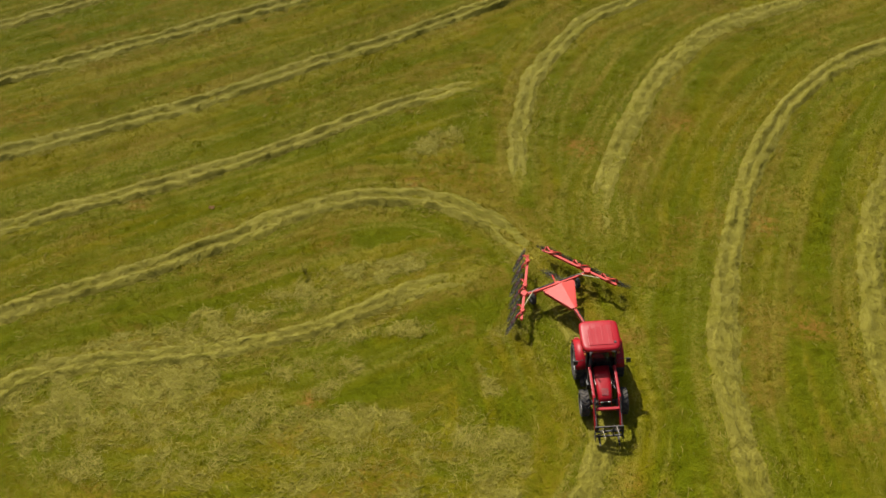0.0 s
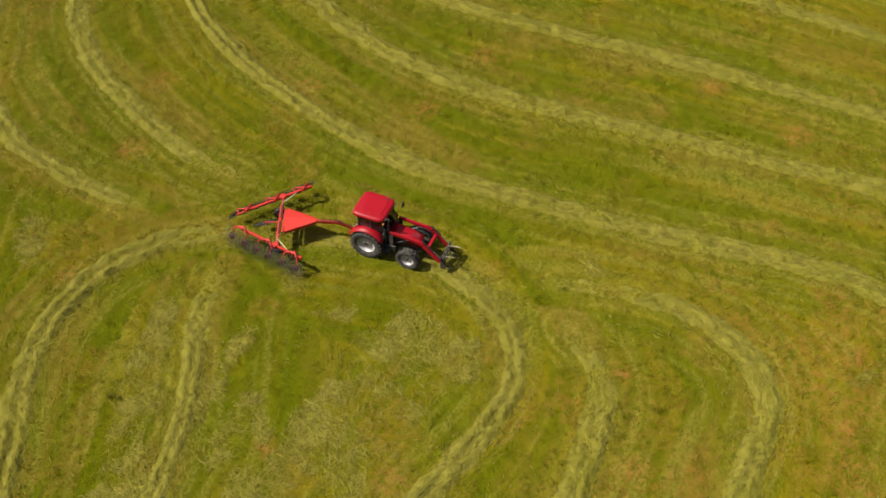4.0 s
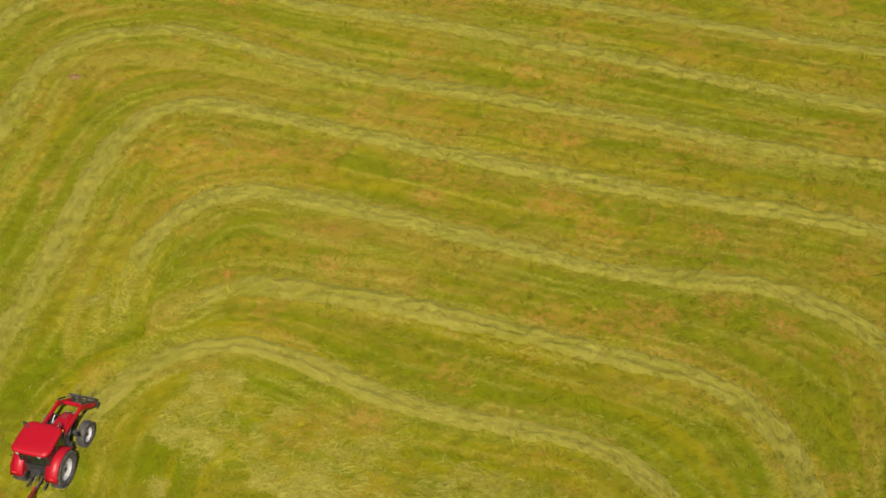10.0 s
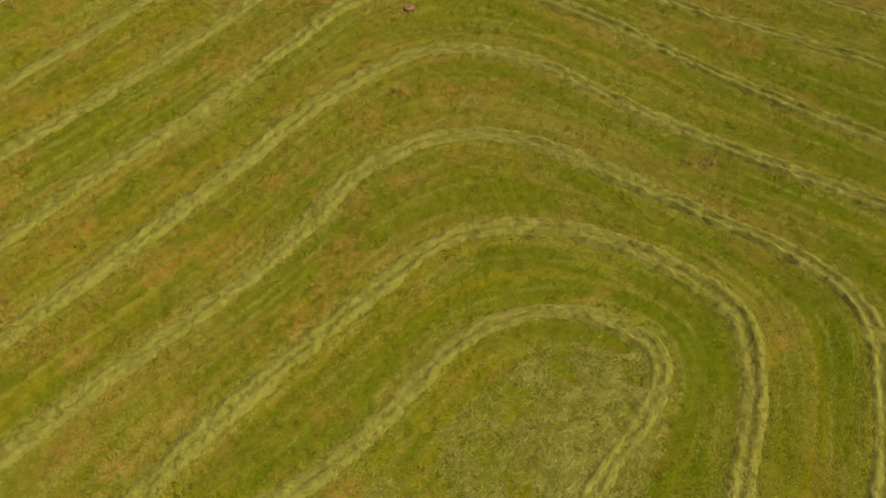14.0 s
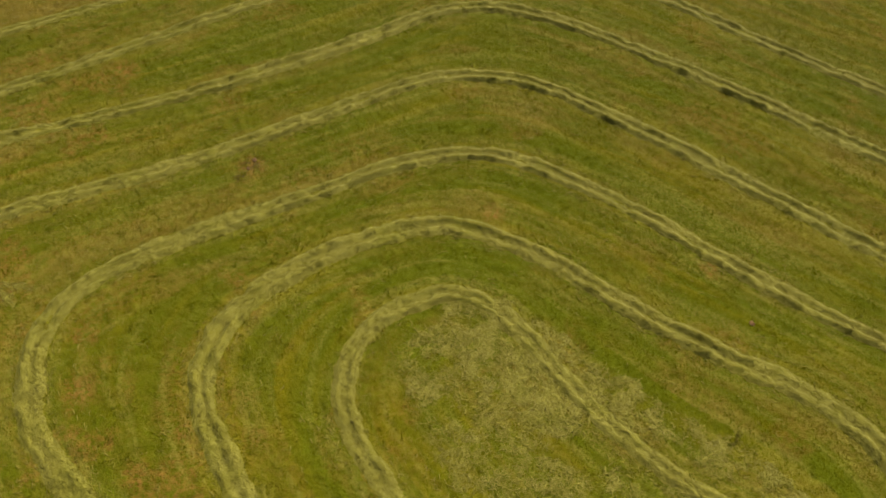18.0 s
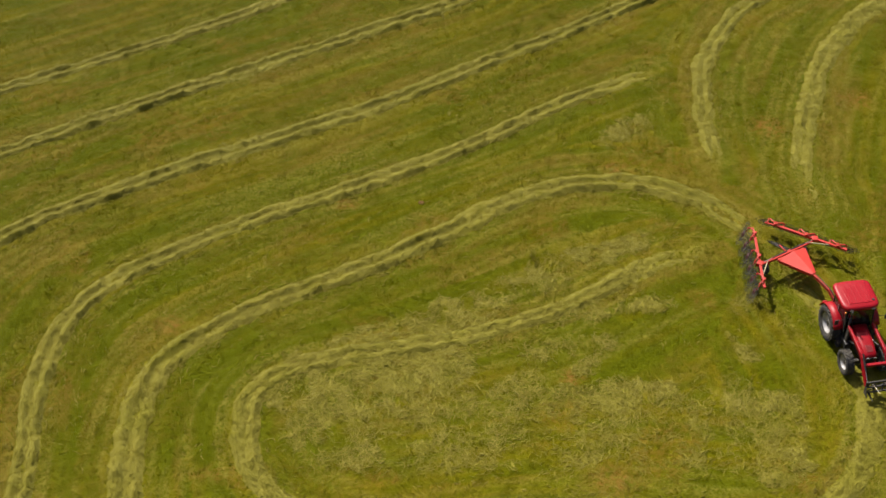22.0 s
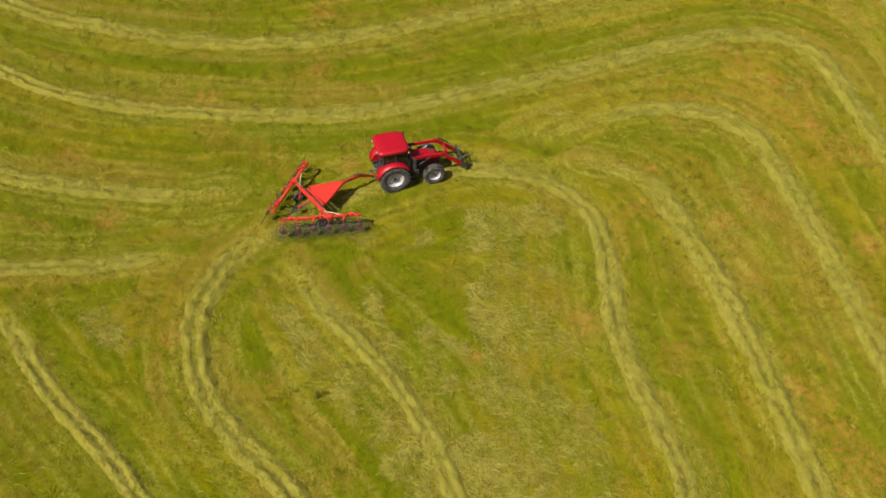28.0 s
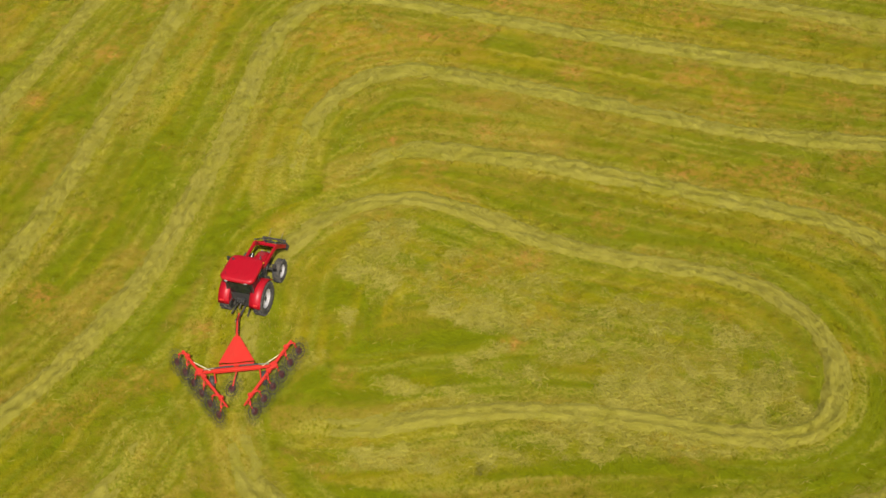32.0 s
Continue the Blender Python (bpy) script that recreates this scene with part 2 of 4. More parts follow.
GLASS = material("tinted_cab_glass", (0.10, 0.14, 0.12), 0.03)
GLASS.node_tree.nodes["Principled BSDF"].inputs["Transmission Weight"].default_value = 0.9


# ---- mesh helpers ----
def mesh_from_arrays(name, verts, faces, mat, attributes=None, smooth=False):
    """A mesh from arrays: verts (n, 3) and faces (m, k)."""
    me = bpy.data.meshes.new(name)
    verts, faces = np.asarray(verts, np.float32), np.asarray(faces, np.int32)
    me.vertices.add(len(verts)), me.loops.add(faces.size), me.polygons.add(len(faces))
    me.vertices.foreach_set("co", verts.ravel())
    me.loops.foreach_set("vertex_index", faces.ravel())
    me.polygons.foreach_set("loop_start", np.arange(0, faces.size, faces.shape[1], dtype=np.int32))
    me.polygons.foreach_set("use_smooth", np.full(len(faces), smooth))
    for key, values in (attributes or {}).items():
        me.attributes.new(key, "FLOAT", "POINT").data.foreach_set("value", np.asarray(values, np.float32))
    me.materials.append(mat)
    me.update(calc_edges=True)
    return me


def part(name, bm, mat, parent, label="", smooth=False):
    """Links a bmesh as one mesh under its thing."""
    me = bpy.data.meshes.new(name)
    for face in bm.faces:
        face.smooth = smooth
    bmesh.ops.recalc_face_normals(bm, faces=bm.faces)
    bm.to_mesh(me)
    bm.free()
    me.materials.append(mat)
    ob = new(name, me)
    ob.parent = parent
    return tagged(ob, label) if label else ob


def box(bm, size, m=Matrix(), bevel=0.0):
    made = bmesh.ops.create_cube(bm, size=1, matrix=m @ Matrix.Diagonal((*size, 1)))
    if bevel:
        edges = {e for v in made["verts"] for e in v.link_edges}
        bmesh.ops.bevel(bm, geom=list(edges), offset=bevel, segments=2, affect="EDGES", profile=0.6)


def tube(bm, a, b, r, sides=10, r2=None):
    """A round bar from a to b."""
    a, b = Vector(a), Vector(b)
    m = Matrix.Translation((a + b) / 2) @ (b - a).to_track_quat("Z", "Y").to_matrix().to_4x4()
    bmesh.ops.create_cone(bm, cap_ends=True, segments=sides, radius1=r, radius2=r if r2 is None else r2, depth=(b - a).length, matrix=m)


def beam(bm, a, b, w, h, bevel=0.008):
    """A square bar from a to b, w wide and h high."""
    a, b = Vector(a), Vector(b)
    d = b - a
    side = Vector((0, 0, 1)).cross(d)
    side = side.normalized() if side.length > 1e-5 else Vector((0, 1, 0))
    up = d.cross(side).normalized()
    rot = Matrix((d.normalized(), side, up)).transposed().to_4x4()
    box(bm, (d.length, w, h), Matrix.Translation((a + b) / 2) @ rot, bevel)


def lathe(bm, profile, segments, axis_m=Matrix()):
    """Turns a profile of (radius, offset) about the y axis."""
    rings = []
    for k in range(segments):
        a = 2 * math.pi * k / segments
        rings.append([bm.verts.new(axis_m @ Vector((r * math.cos(a), y, r * math.sin(a)))) for r, y in profile])
    for k in range(segments):
        p, q = rings[k], rings[(k + 1) % segments]
        for i in range(len(profile) - 1):
            bm.faces.new((p[i], p[i + 1], q[i + 1], q[i]))


def loft(bm, sections, close=True):
    """Skins closed rings of points, in order."""
    rings = [[bm.verts.new(p) for p in ring] for ring in sections]
    for p, q in zip(rings, rings[1:]):
        for i in range(len(p)):
            j = (i + 1) % len(p)
            bm.faces.new((p[i], p[j], q[j], q[i]))
    if close:
        bm.faces.new(rings[0]), bm.faces.new(rings[-1])


def plate_between(bm, outline, thick, axis=(0, 0, 1)):
    """A flat sheet with thickness from an outline."""
    face = bm.faces.new([bm.verts.new(p) for p in outline])
    grown = bmesh.ops.extrude_face_region(bm, geom=[face])
    for v in grown["geom"]:
        if isinstance(v, bmesh.types.BMVert):
            v.co += Vector(axis) * thick


# ---- value noise over the plan, in arrays ----
def lattice(ix, iy, seed):
    h = (ix.astype(np.int64) * 374761393 + iy.astype(np.int64) * 668265263 + seed * 974711) & 0x7FFFFFFF
    h = ((h ^ (h >> 13)) * 1274126177) & 0x7FFFFFFF
    return ((h ^ (h >> 16)) & 0xFFFF) / 65535.0


def field_noise(x, y, scale, seed, octaves=1):
    total, weight = 0.0, 0.0
    for o in range(octaves):
        u, v = x * scale * 2**o, y * scale * 2**o
        iu, iv = np.floor(u), np.floor(v)
        fu, fv = u - iu, v - iv
        fu, fv = fu * fu * (3 - 2 * fu), fv * fv * (3 - 2 * fv)
        a = lattice(iu, iv, seed + o) * (1 - fu) + lattice(iu + 1, iv, seed + o) * fu
        b = lattice(iu, iv + 1, seed + o) * (1 - fu) + lattice(iu + 1, iv + 1, seed + o) * fu
        total, weight = total + (a * (1 - fv) + b * fv) * 0.5**o, weight + 0.5**o
    return total / weight


def step(a, b, x):
    t = np.clip((x - a) / (b - a), 0, 1)
    return t * t * (3 - 2 * t)


CELL = 0.17
GRID = np.arange(-57.6, 57.61, CELL)


def relief():
    """Heights of the ground at the corners of its grid."""
    x, y = np.meshgrid(GRID, GRID)
    fade = step(57, 50, np.maximum(np.abs(x), np.abs(y)))
    return fade * (0.07 * (field_noise(x, y, 0.9, 5, 2) - 0.5) + 0.15 * (field_noise(x, y, 1.9, 9, 2) - 0.5))


RELIEF = relief()


def ground_height(x, y):
    u, v = np.clip((x + 57.6) / CELL, 0, len(GRID) - 1.001), np.clip((y + 57.6) / CELL, 0, len(GRID) - 1.001)
    i, j = u.astype(int), v.astype(int)
    u, v = u - i, v - j
    return (RELIEF[j, i] * (1 - u) + RELIEF[j, i + 1] * u) * (1 - v) + (RELIEF[j + 1, i] * (1 - u) + RELIEF[j + 1, i + 1] * u) * v


def spline_points(knots, gap):
    """Points every gap metres on a smooth curve through the knots, with the way along it."""
    k = np.array(knots, float)
    k = np.vstack([2 * k[0] - k[1], k, 2 * k[-1] - k[-2]])
    out = []
    for i in range(1, len(k) - 2):
        n = max(2, int(np.linalg.norm(k[i + 1] - k[i]) * 8))
        t = np.linspace(0, 1, n, endpoint=False)[:, None]
        out.append(0.5 * (2 * k[i] + (k[i + 1] - k[i - 1]) * t + (2 * k[i - 1] - 5 * k[i] + 4 * k[i + 1] - k[i + 2]) * t**2
                          + (3 * k[i] - k[i - 1] - 3 * k[i + 1] + k[i + 2]) * t**3))
    p = np.vstack([*out, k[-2]])
    s = np.r_[0, np.cumsum(np.linalg.norm(np.diff(p, axis=0), axis=1))]
    want = np.arange(0, s[-1], gap)
    p = np.stack([np.interp(want, s, p[:, 0]), np.interp(want, s, p[:, 1])], 1)
    d = np.gradient(p, axis=0)
    return p, d / np.linalg.norm(d, axis=1, keepdims=True), want


# ---- where the hay lies: the lines that the rake has drawn ----
ROWS = {
    "inner": [(9.3, -10.1), (8.2, -12.1), (6.5, -13.5), (4.1, -14.2), (-0.6, -15.2), (-5, -15.6), (-10, -16.1), (-14, -16.6), (-17.4, -16.3), (-20,
              -14.8), (-21.8, -12.5), (-23.1, -9.1), (-23.6, -5.6), (-23.1, -2), (-21, 0.4), (-18.6, 2.2), (-14.7, 4.3), (-10.7, 6.8), (-7.6, 9.1),
              (-4.8, 10.6), (-2, 11.2), (0.4, 11.1), (2.8, 10.1), (4.6, 8.5), (5.8, 7.3)],
    "last": [(6.7, 5.9), (7, 4.5), (8.4, 1.1), (9.3, -2), (8.9, -5.3), (7.5, -7.9), (5, -9.5), (2, -9.8), (-2, -9.4), (-5.5, -9.6), (-9, -10.2), (-12,
              -10.6), (-15, -10), (-17.4, -8.3), (-18.5, -6), (-18.5, -3.7), (-17.2, -2.1), (-15, -1.2), (-11.4, -0.3), (-8.6, 0.4), (-5.5, 1.6),
              (-2.5, 3.3), (0.3, 5.2), (2.9, 6.3)],
    "second": [(11.6, -8.6), (12.3, -10.3), (13.1, -12.9), (13.2, -15.5), (12.3, -18.3), (10.1, -20.1), (7, -20.6), (2.2, -21.1), (-3, -21.5), (-8,
              -21.8), (-12.6, -22.7), (-17, -23.9), (-20.6, -23.7), (-23.7, -22.5), (-25.6, -20), (-26.7, -16.5), (-27.4, -12), (-28, -7), (-28.6,
              -3), (-28.2, 0.8), (-26.2, 3.8), (-23, 6.1), (-19, 8.6), (-15.1, 10.7), (-11.3, 12.8), (-7.6, 15.1), (-4, 17.7), (-0.7, 19.7), (1.5,
              20.8)],
    "tip": [(4.3, 13), (4.1, 15.5), (4.1, 18), (4.5, 21.4), (5.7, 24.3), (7.2, 27), (9.6, 29), (13, 32), (18, 36)],
    "tail": [(8.9, 9.7), (8.7, 12), (9.3, 15), (10.4, 19), (12.1, 23.1), (14.5, 26.5), (17.1, 28.4), (19.6, 30.1), (24, 33)],
    "third": [(33, 31), (28, 28.4), (24.9, 26.3), (22.6, 24.9), (20.2, 22.4), (18, 18.7), (16.4, 14.6), (15.5, 10.5), (14.9, 6), (14.8, 1.5), (15.4,
              -2.3), (16.4, -7.5), (17.8, -13.1), (19.2, -17.8), (19.7, -21.3), (19, -24.2), (16.5, -25.9), (13.3, -26.4), (8, -26.8), (1, -27.6),
              (-5, -28.2), (-12.6, -29.5), (-19.2, -30.7), (-24, -30.9), (-28.1, -30.1), (-30.5, -27.9), (-32.1, -24.5), (-32.4, -19), (-32.9, -13),
              (-34, -7), (-34.7, -2), (-35, 2), (-33.7, 5.4), (-30.8, 8.3), (-25.9, 11.3), (-20.4, 14.2), (-14.8, 17.3), (-8.9, 21.3), (-4, 24.4), (1.8, 28.5), (6.2, 31.6), (12, 35.4)],
    "fourth": [(31, 28), (26.4, 21.5), (23.8, 15.6), (22.5, 11.1), (21.8, 6), (22.1, 1.5), (23.3, -4), (24.8, -10.5), (26.4, -18.1), (28.1, -24.5),
              (27.6, -28.4), (25.2, -30.7), (22, -32.1), (16, -32.1), (10, -32.3), (4, -33.3), (-3, -34.1), (-9, -35), (-15, -35.6), (-21.9, -36.7),
              (-28.5, -37.8), (-33, -36.7), (-36.2, -33.7), (-37.7, -28.9), (-38.4, -22), (-38.8, -13.5), (-39.4, -6.5), (-40.2, -1), (-41.4, 4),
              (-40.8, 7.2), (-38.4, 10.4), (-33.1, 14.3), (-27.1, 18), (-21.1, 21.5), (-15, 25), (-10.3, 27.8), (-5.2, 31.5), (1, 35)],
    "fifth": [(34, 24), (30.5, 17), (28.4, 11.5), (28.4, 6.5), (29.2, 1.6), (30.3, -3.9), (31.4, -11), (32.4, -17.7), (33.4, -25), (33.2, -31), (29.8,
              -35.6), (24.9, -36.8), (20, -38.2), (16.2, -38.1), (9.6, -39.2), (2.5, -39.9), (-5, -40.8), (-12.4, -41.3), (-20.6, -42.2), (-28,
              -43.3), (-34.5, -42.6), (-39.5, -39.6), (-42, -34.5), (-42.4, -28), (-43.2, -21.4), (-44.3, -16), (-45.8, -9), (-47.1, -2), (-47.3, 4),
              (-47.2, 9), (-45, 13), (-41.6, 15.9), (-35.7, 19.2), (-29.2, 22.9), (-23.8, 26.3), (-18.7, 30.1), (-13, 34)],
    "sixth": [(39, 8), (38, -0), (38.6, -7), (39.1, -12), (39.6, -20), (39.5, -30), (36, -38), (28, -42.4), (18, -44), (9.4, -44.4), (3.2, -45.2),
              (-4, -46.3), (-12.4, -47.4), (-22, -48.6), (-33, -48.6), (-41, -46), (-46, -40), (-47.6, -33), (-48.1, -26.5), (-48.9, -21.9), (-50,
              -14), (-51.3, -7.5), (-53, 3)],
}
# height of each row's ridges, and its width
SIZES = {"inner": (0.17, 1.2), "last": (0.14, 1.0), "second": (0.15, 1.05), "tip": (0.11, 1.0), "tail": (0.12, 1.1), "third": (0.17, 1.08),
         "fourth": (0.17, 1.08), "fifth": (0.15, 1.0), "sixth": (0.10, 0.85)}
LINES = {name: spline_points(knots, 0.5) for name, knots in ROWS.items()}


def row_coordinates(x, y, names):
    """For each place: the distance to the nearest of the rows named, the length along that row, and the side."""
    best, along, side = np.full(len(x), 81.0), np.zeros(len(x)), np.zeros(len(x))
    for number, name in enumerate(names):
        p, d, s = LINES[name]
        for (px, py), (dx, dy), length in zip(p, d, s):
            near = np.flatnonzero((np.abs(x - px) < 6) & (np.abs(y - py) < 6))
            far = (x[near] - px) ** 2 + (y[near] - py) ** 2
            won = near[far < best[near]]
            best[won] = (x[won] - px) ** 2 + (y[won] - py) ** 2
            along[won] = length + (x[won] - px) * dx + (y[won] - py) * dy + 300 * number
            side[won] = (y[won] - py) * dx - (x[won] - px) * dy
    return np.sqrt(best), along, side


# ---- where cut hay still lies unraked ----
# from, to, half width at both ends, amount
HAY_SHEETS = [(-17.2, -3.0, -12.8, -0.9, 1.5, 1.7, 0.95), (-12.8, -0.9, -7.7, 1.9, 1.7, 1.1, 0.85), (-15.5, -3.2, -9.5, -1.6, 1.0, 0.9, 0.95), (-8.8, 2.2, -4.7, 4.3, 0.6, 1.0, 0.85),
              (-5.1, 4.4, -0.3, 6.7, 1.0, 0.5, 1.0), (-4.5, 1.7, 0.9, 2.5, 0.75, 0.3, 0.85), (-5.6, -0.4, -2.0, -0.1, 0.65, 0.25, 1.0),
              (4.9, -6.7, 5.2, -3.7, 1.1, 0.9, 1.0), (1.6, -5.4, 4.2, -3.8, 0.9, 0.9, 0.8), (3.6, 0.3, 4.2, -0.8, 0.25, 0.3, 0.8),
              (-14.5, -5.2, 2.5, -5.2, 2.3, 2.0, 0.42), (-10.2, -5.8, -6.0, -3.2, 1.1, 1.0, 0.6), (-14.6, -3.8, -12.3, -4.3, 0.5, 0.6, 1.0),
              (-3.4, -1.6, -2.3, 0.3, 0.35, 0.15, 0.9), (-2.4, -3.4, 3.2, -2.6, 0.8, 0.7, 0.7), (-1.4, 14.6, 0.3, 16.1, 0.5, 0.7, 0.85),
              (4.2, 2.2, 6.8, 4.4, 0.5, 0.3, 0.5)]


def sheet_cover(x, y):
    """How thickly the cut hay lies, 0 to 1: long patches with torn edges."""
    keep = np.zeros(len(x))
    tear = 1.0 * (field_noise(x, y, 0.5, 91, 4) - 0.5) + 0.5 * (field_noise(x, y, 2.2, 92, 2) - 0.5)
    for x0, y0, x1, y1, w0, w1, amount in HAY_SHEETS:
        dx, dy = x1 - x0, y1 - y0
        t = np.clip(((x - x0) * dx + (y - y0) * dy) / (dx * dx + dy * dy), 0, 1)
        off = np.hypot(x - x0 - t * dx, y - y0 - t * dy)
        half = w0 + (w1 - w0) * t
        keep = np.maximum(keep, amount * step(0.32, -0.22, off - half + tear * (0.5 + 0.5 * half)))
    return keep * (0.2 + 0.8 * step(0.3, 0.66, field_noise(x, y, 0.9, 93, 4)))


# ---- ground ----
def build_ground():
    outer = 57.6 * 1.17 ** np.arange(1, 19)
    c = np.r_[-outer[::-1], GRID, outer]
    gx, gy = np.meshgrid(c, c)
    x, y = gx.ravel(), gy.ravel()
    near = (np.abs(x) < 59) & (np.abs(y) < 59)
    d, along, side = np.full(len(x), 50.0), np.zeros(len(x)), np.zeros(len(x))
    d[near], along[near], side[near] = row_coordinates(x[near], y[near], list(ROWS))
    # streaks that the mower and the rake have drawn along the rows
    streak = field_noise(along * 0.05, side + 37, 2.3, 201, 2) * 0.6 + field_noise(along * 0.16, side + 91, 0.7, 207, 2) * 0.4
    pale_streak, green_streak = step(0.53, 0.70, streak) * (d < 8.5), step(0.47, 0.33, streak) * (d < 8.5)
    wob = field_noise(x, y, 0.22, 31, 3)
    # greener strips where the swath lay, and thin lines of stems left by the tines beside each row
    lush = step(0.9, 1.7, d) * step(3.0, 2.1, d) * step(0.38, 0.6, field_noise(along * 0.3, side, 0.45, 40, 3)) * 0.9
    trace = np.zeros(len(x))
    for number, (gap, wave, full) in enumerate(((1.05, 0.4, 0.8), (1.65, 0.5, 0.65), (2.3, 0.6, 0.55), (3.0, 0.5, 0.45))):
        broken = step(0.42, 0.66, field_noise(along * 0.16, np.sign(side) * 4.0 + 11 * number, 1.0, 77 + number, 2))
        trace = np.maximum(trace, full * np.exp(-(((d - gap - wave * (wob - 0.5)) / 0.15) ** 2)) * broken)
    trace *= (d < 6) * (0.45 + 0.55 * step(0.3, 0.55, field_noise(x, y, 0.8, 78, 3)))
    trace = np.maximum(trace, 0.7 * step(0.7, 0.3, d))
    trace = np.maximum(trace, 0.46 * pale_streak)
    trace = np.maximum(trace, 0.32 * step(1.6, 0.4, d + 1.2 * (wob - 0.5)))
    middle = (np.abs(x) < 24) & (np.abs(y) < 18)
    trace[middle] = np.maximum(trace[middle], 0.55 * sheet_cover(x[middle], y[middle]))
    lush = np.maximum(lush, 0.85 * green_streak)
    lush = np.maximum(lush, 0.12 * step(-2, 14, y))
    sorrel = step(0.60, 0.74, field_noise(x, y, 0.38, 51, 3) + 0.05 * step(-8, -22, y)) * (0.55 + 0.3 * step(-4, -20, y))
    sorrel = np.maximum(sorrel, (0.22 + 0.33 * step(-4, -20, y)) * step(0.56, 0.7, field_noise(along * 0.3, side, 0.7, 211, 3) + 0.04 * step(-8, -22, y)) * (d < 8.5))
    sorrel = np.maximum(sorrel, 0.16 * step(-6, -20, y))
    # broad dry and green bands that run with the rows
    band = field_noise(along * 0.16, side + 53, 0.42, 221, 3)
    tone = 0.5 * field_noise(along * 0.09, side + 17, 1.0, 231, 2) + 0.3 * field_noise(along * 0.11, side + 29, 2.4, 233, 1) + 0.2 * field_noise(x, y, 0.16, 235, 3)
    tone = np.where(d < 8.5, 0.5 + 1.6 * (tone - 0.5), field_noise(x, y, 0.16, 235, 3))
    dry = 0.75 * step(0.55, 0.67, 0.7 * field_noise(along * 0.17, side + 71, 0.85, 241, 3) + 0.3 * field_noise(x, y, 0.25, 243, 2)) * (d < 8.5)
    sorrel = np.maximum(sorrel, (0.22 + 0.16 * step(-4, -20, y)) * step(0.55, 0.68, band) * (d < 8.5))
    lush = np.maximum(lush, 0.75 * step(0.46, 0.32, band) * (d < 8.5))
    for cx, cy, r in SORREL_SPOTS:
        sorrel = np.maximum(sorrel, 1.35 * np.exp(-(((x - cx) ** 2 + (y - cy) ** 2 * 1.4) / r**2) ** 1.2))
    south = -52.4 + 0.157 * x + 1.2 * (field_noise(x, y, 0.3, 61, 2) - 0.5)
    west = -50.9 - 0.14 * (y + 10) + 0.8 * (field_noise(x, y, 0.3, 62, 2) - 0.5)
    verge = np.maximum(0.45 * step(0.2, -0.6, y - south) * step(-11, -9, y - south), step(0.1, -0.5, x - west) * step(-7.5, -6, x - west))
    soil = np.zeros(len(x))
    for cx, cy, r in SOIL_SPOTS:
        soil = np.maximum(soil, np.exp(-(((x - cx) ** 2 + (y - cy) ** 2) / r**2)))
    n = len(c)
    i = np.arange(n * (n - 1)).reshape(n - 1, n)[:, :-1].ravel()
    faces = np.stack([i, i + 1, i + n + 1, i + n], 1)
    me = mesh_from_arrays("ground", np.stack([x, y, ground_height(x, y)], 1), faces, MEADOW,
                          dict(tone=tone, dry=dry, lush=lush, trace=trace, sorrel=sorrel, verge=verge, soil=soil), True)
    tagged(new("ground", me), "mown green and yellow meadow with rusty sorrel patches", "meadow", kind="structure")


SORREL_SPOTS = [(-31.2, -10.4, 1.0), (15.1, -22.4, 1.0), (10.8, -23.4, 1.1), (1.3, -23.5, 1.0), (0.6, -37.0, 1.1), (7.5, 15.9, 1.1), (24.8, 3.9, 0.9),
                (18.9, 4.4, 0.9), (16.8, 11.0, 1.0), (-18.9, -21.7, 1.1), (-42.4, -15.3, 1.0), (-24.5, -28.0, 1.0), (8.0, -28.6, 1.1),
                (-23.1, 0.6, 0.8), (-2.4, -7.8, 1.0), (-13.0, 11.8, 0.8), (-1.2, 12.3, 0.8), (12.5, 18.4, 1.1), (3.8, -16.4, 1.0), (-4.1, -31.6, 1.0),
                (-5.1, -25.7, 1.1), (-13.7, -26.9, 1.1), (-13.1, -20.1, 0.9), (-7.4, -17.1, 0.9), (-14.7, -17.6, 0.8), (8.3, -13.5, 0.7),
                (4.9, -18.8, 0.9), (28.2, -14.1, 1.1), (-15.4, 9.4, 0.7), (-4.0, -2.2, 0.6), (29.6, -8.5, 1.1), (10.3, 3.0, 0.8)]
SOIL_SPOTS = [(-31.4, -10.3, 0.6), (-30.6, -11.2, 0.4)]
build_ground()


# ---- hay ----
def wisps(rng, x, y, z, length, width, along=None, spread=math.pi, lift=0.05, droop=0.5, bow=0.35):
    """Bent blades of hay, each of two quads in a row, as arrays."""
    n = len(x)
    turn = (along if along is not None else 0) + rng.uniform(-spread, spread, n)
    ln, wd = length * rng.uniform(0.5, 1.4, n), width * rng.uniform(0.5, 1.3, n)
    ux, uy = np.cos(turn), np.sin(turn)
    bend, roll = rng.uniform(-bow, bow, n), rng.uniform(-0.8, 0.8, n)
    tip = rng.uniform(0.1, 1.0, n) * lift
    verts = np.empty((n, 6, 3))
    for k, (s, h, w) in enumerate(((-0.5, -0.3, 0.6), (0.0, 1.0, 1.0), (0.5, -droop, 0.35))):
        cx, cy = x + ux * ln * s - uy * bend * ln * s * s * 2, y + uy * ln * s + ux * bend * ln * s * s * 2
        for side in (0, 1):
            o = (side - 0.5) * wd * w
            verts[:, 2 * k + side] = np.stack([cx - uy * o, cy + ux * o, z + tip * h + (side - 0.5) * wd * w * roll], 1)
    base = np.arange(n)[:, None] * 6
    faces = np.concatenate([base + [0, 1, 3, 2], base + [2, 3, 5, 4]])
    return verts.reshape(-1, 3), faces


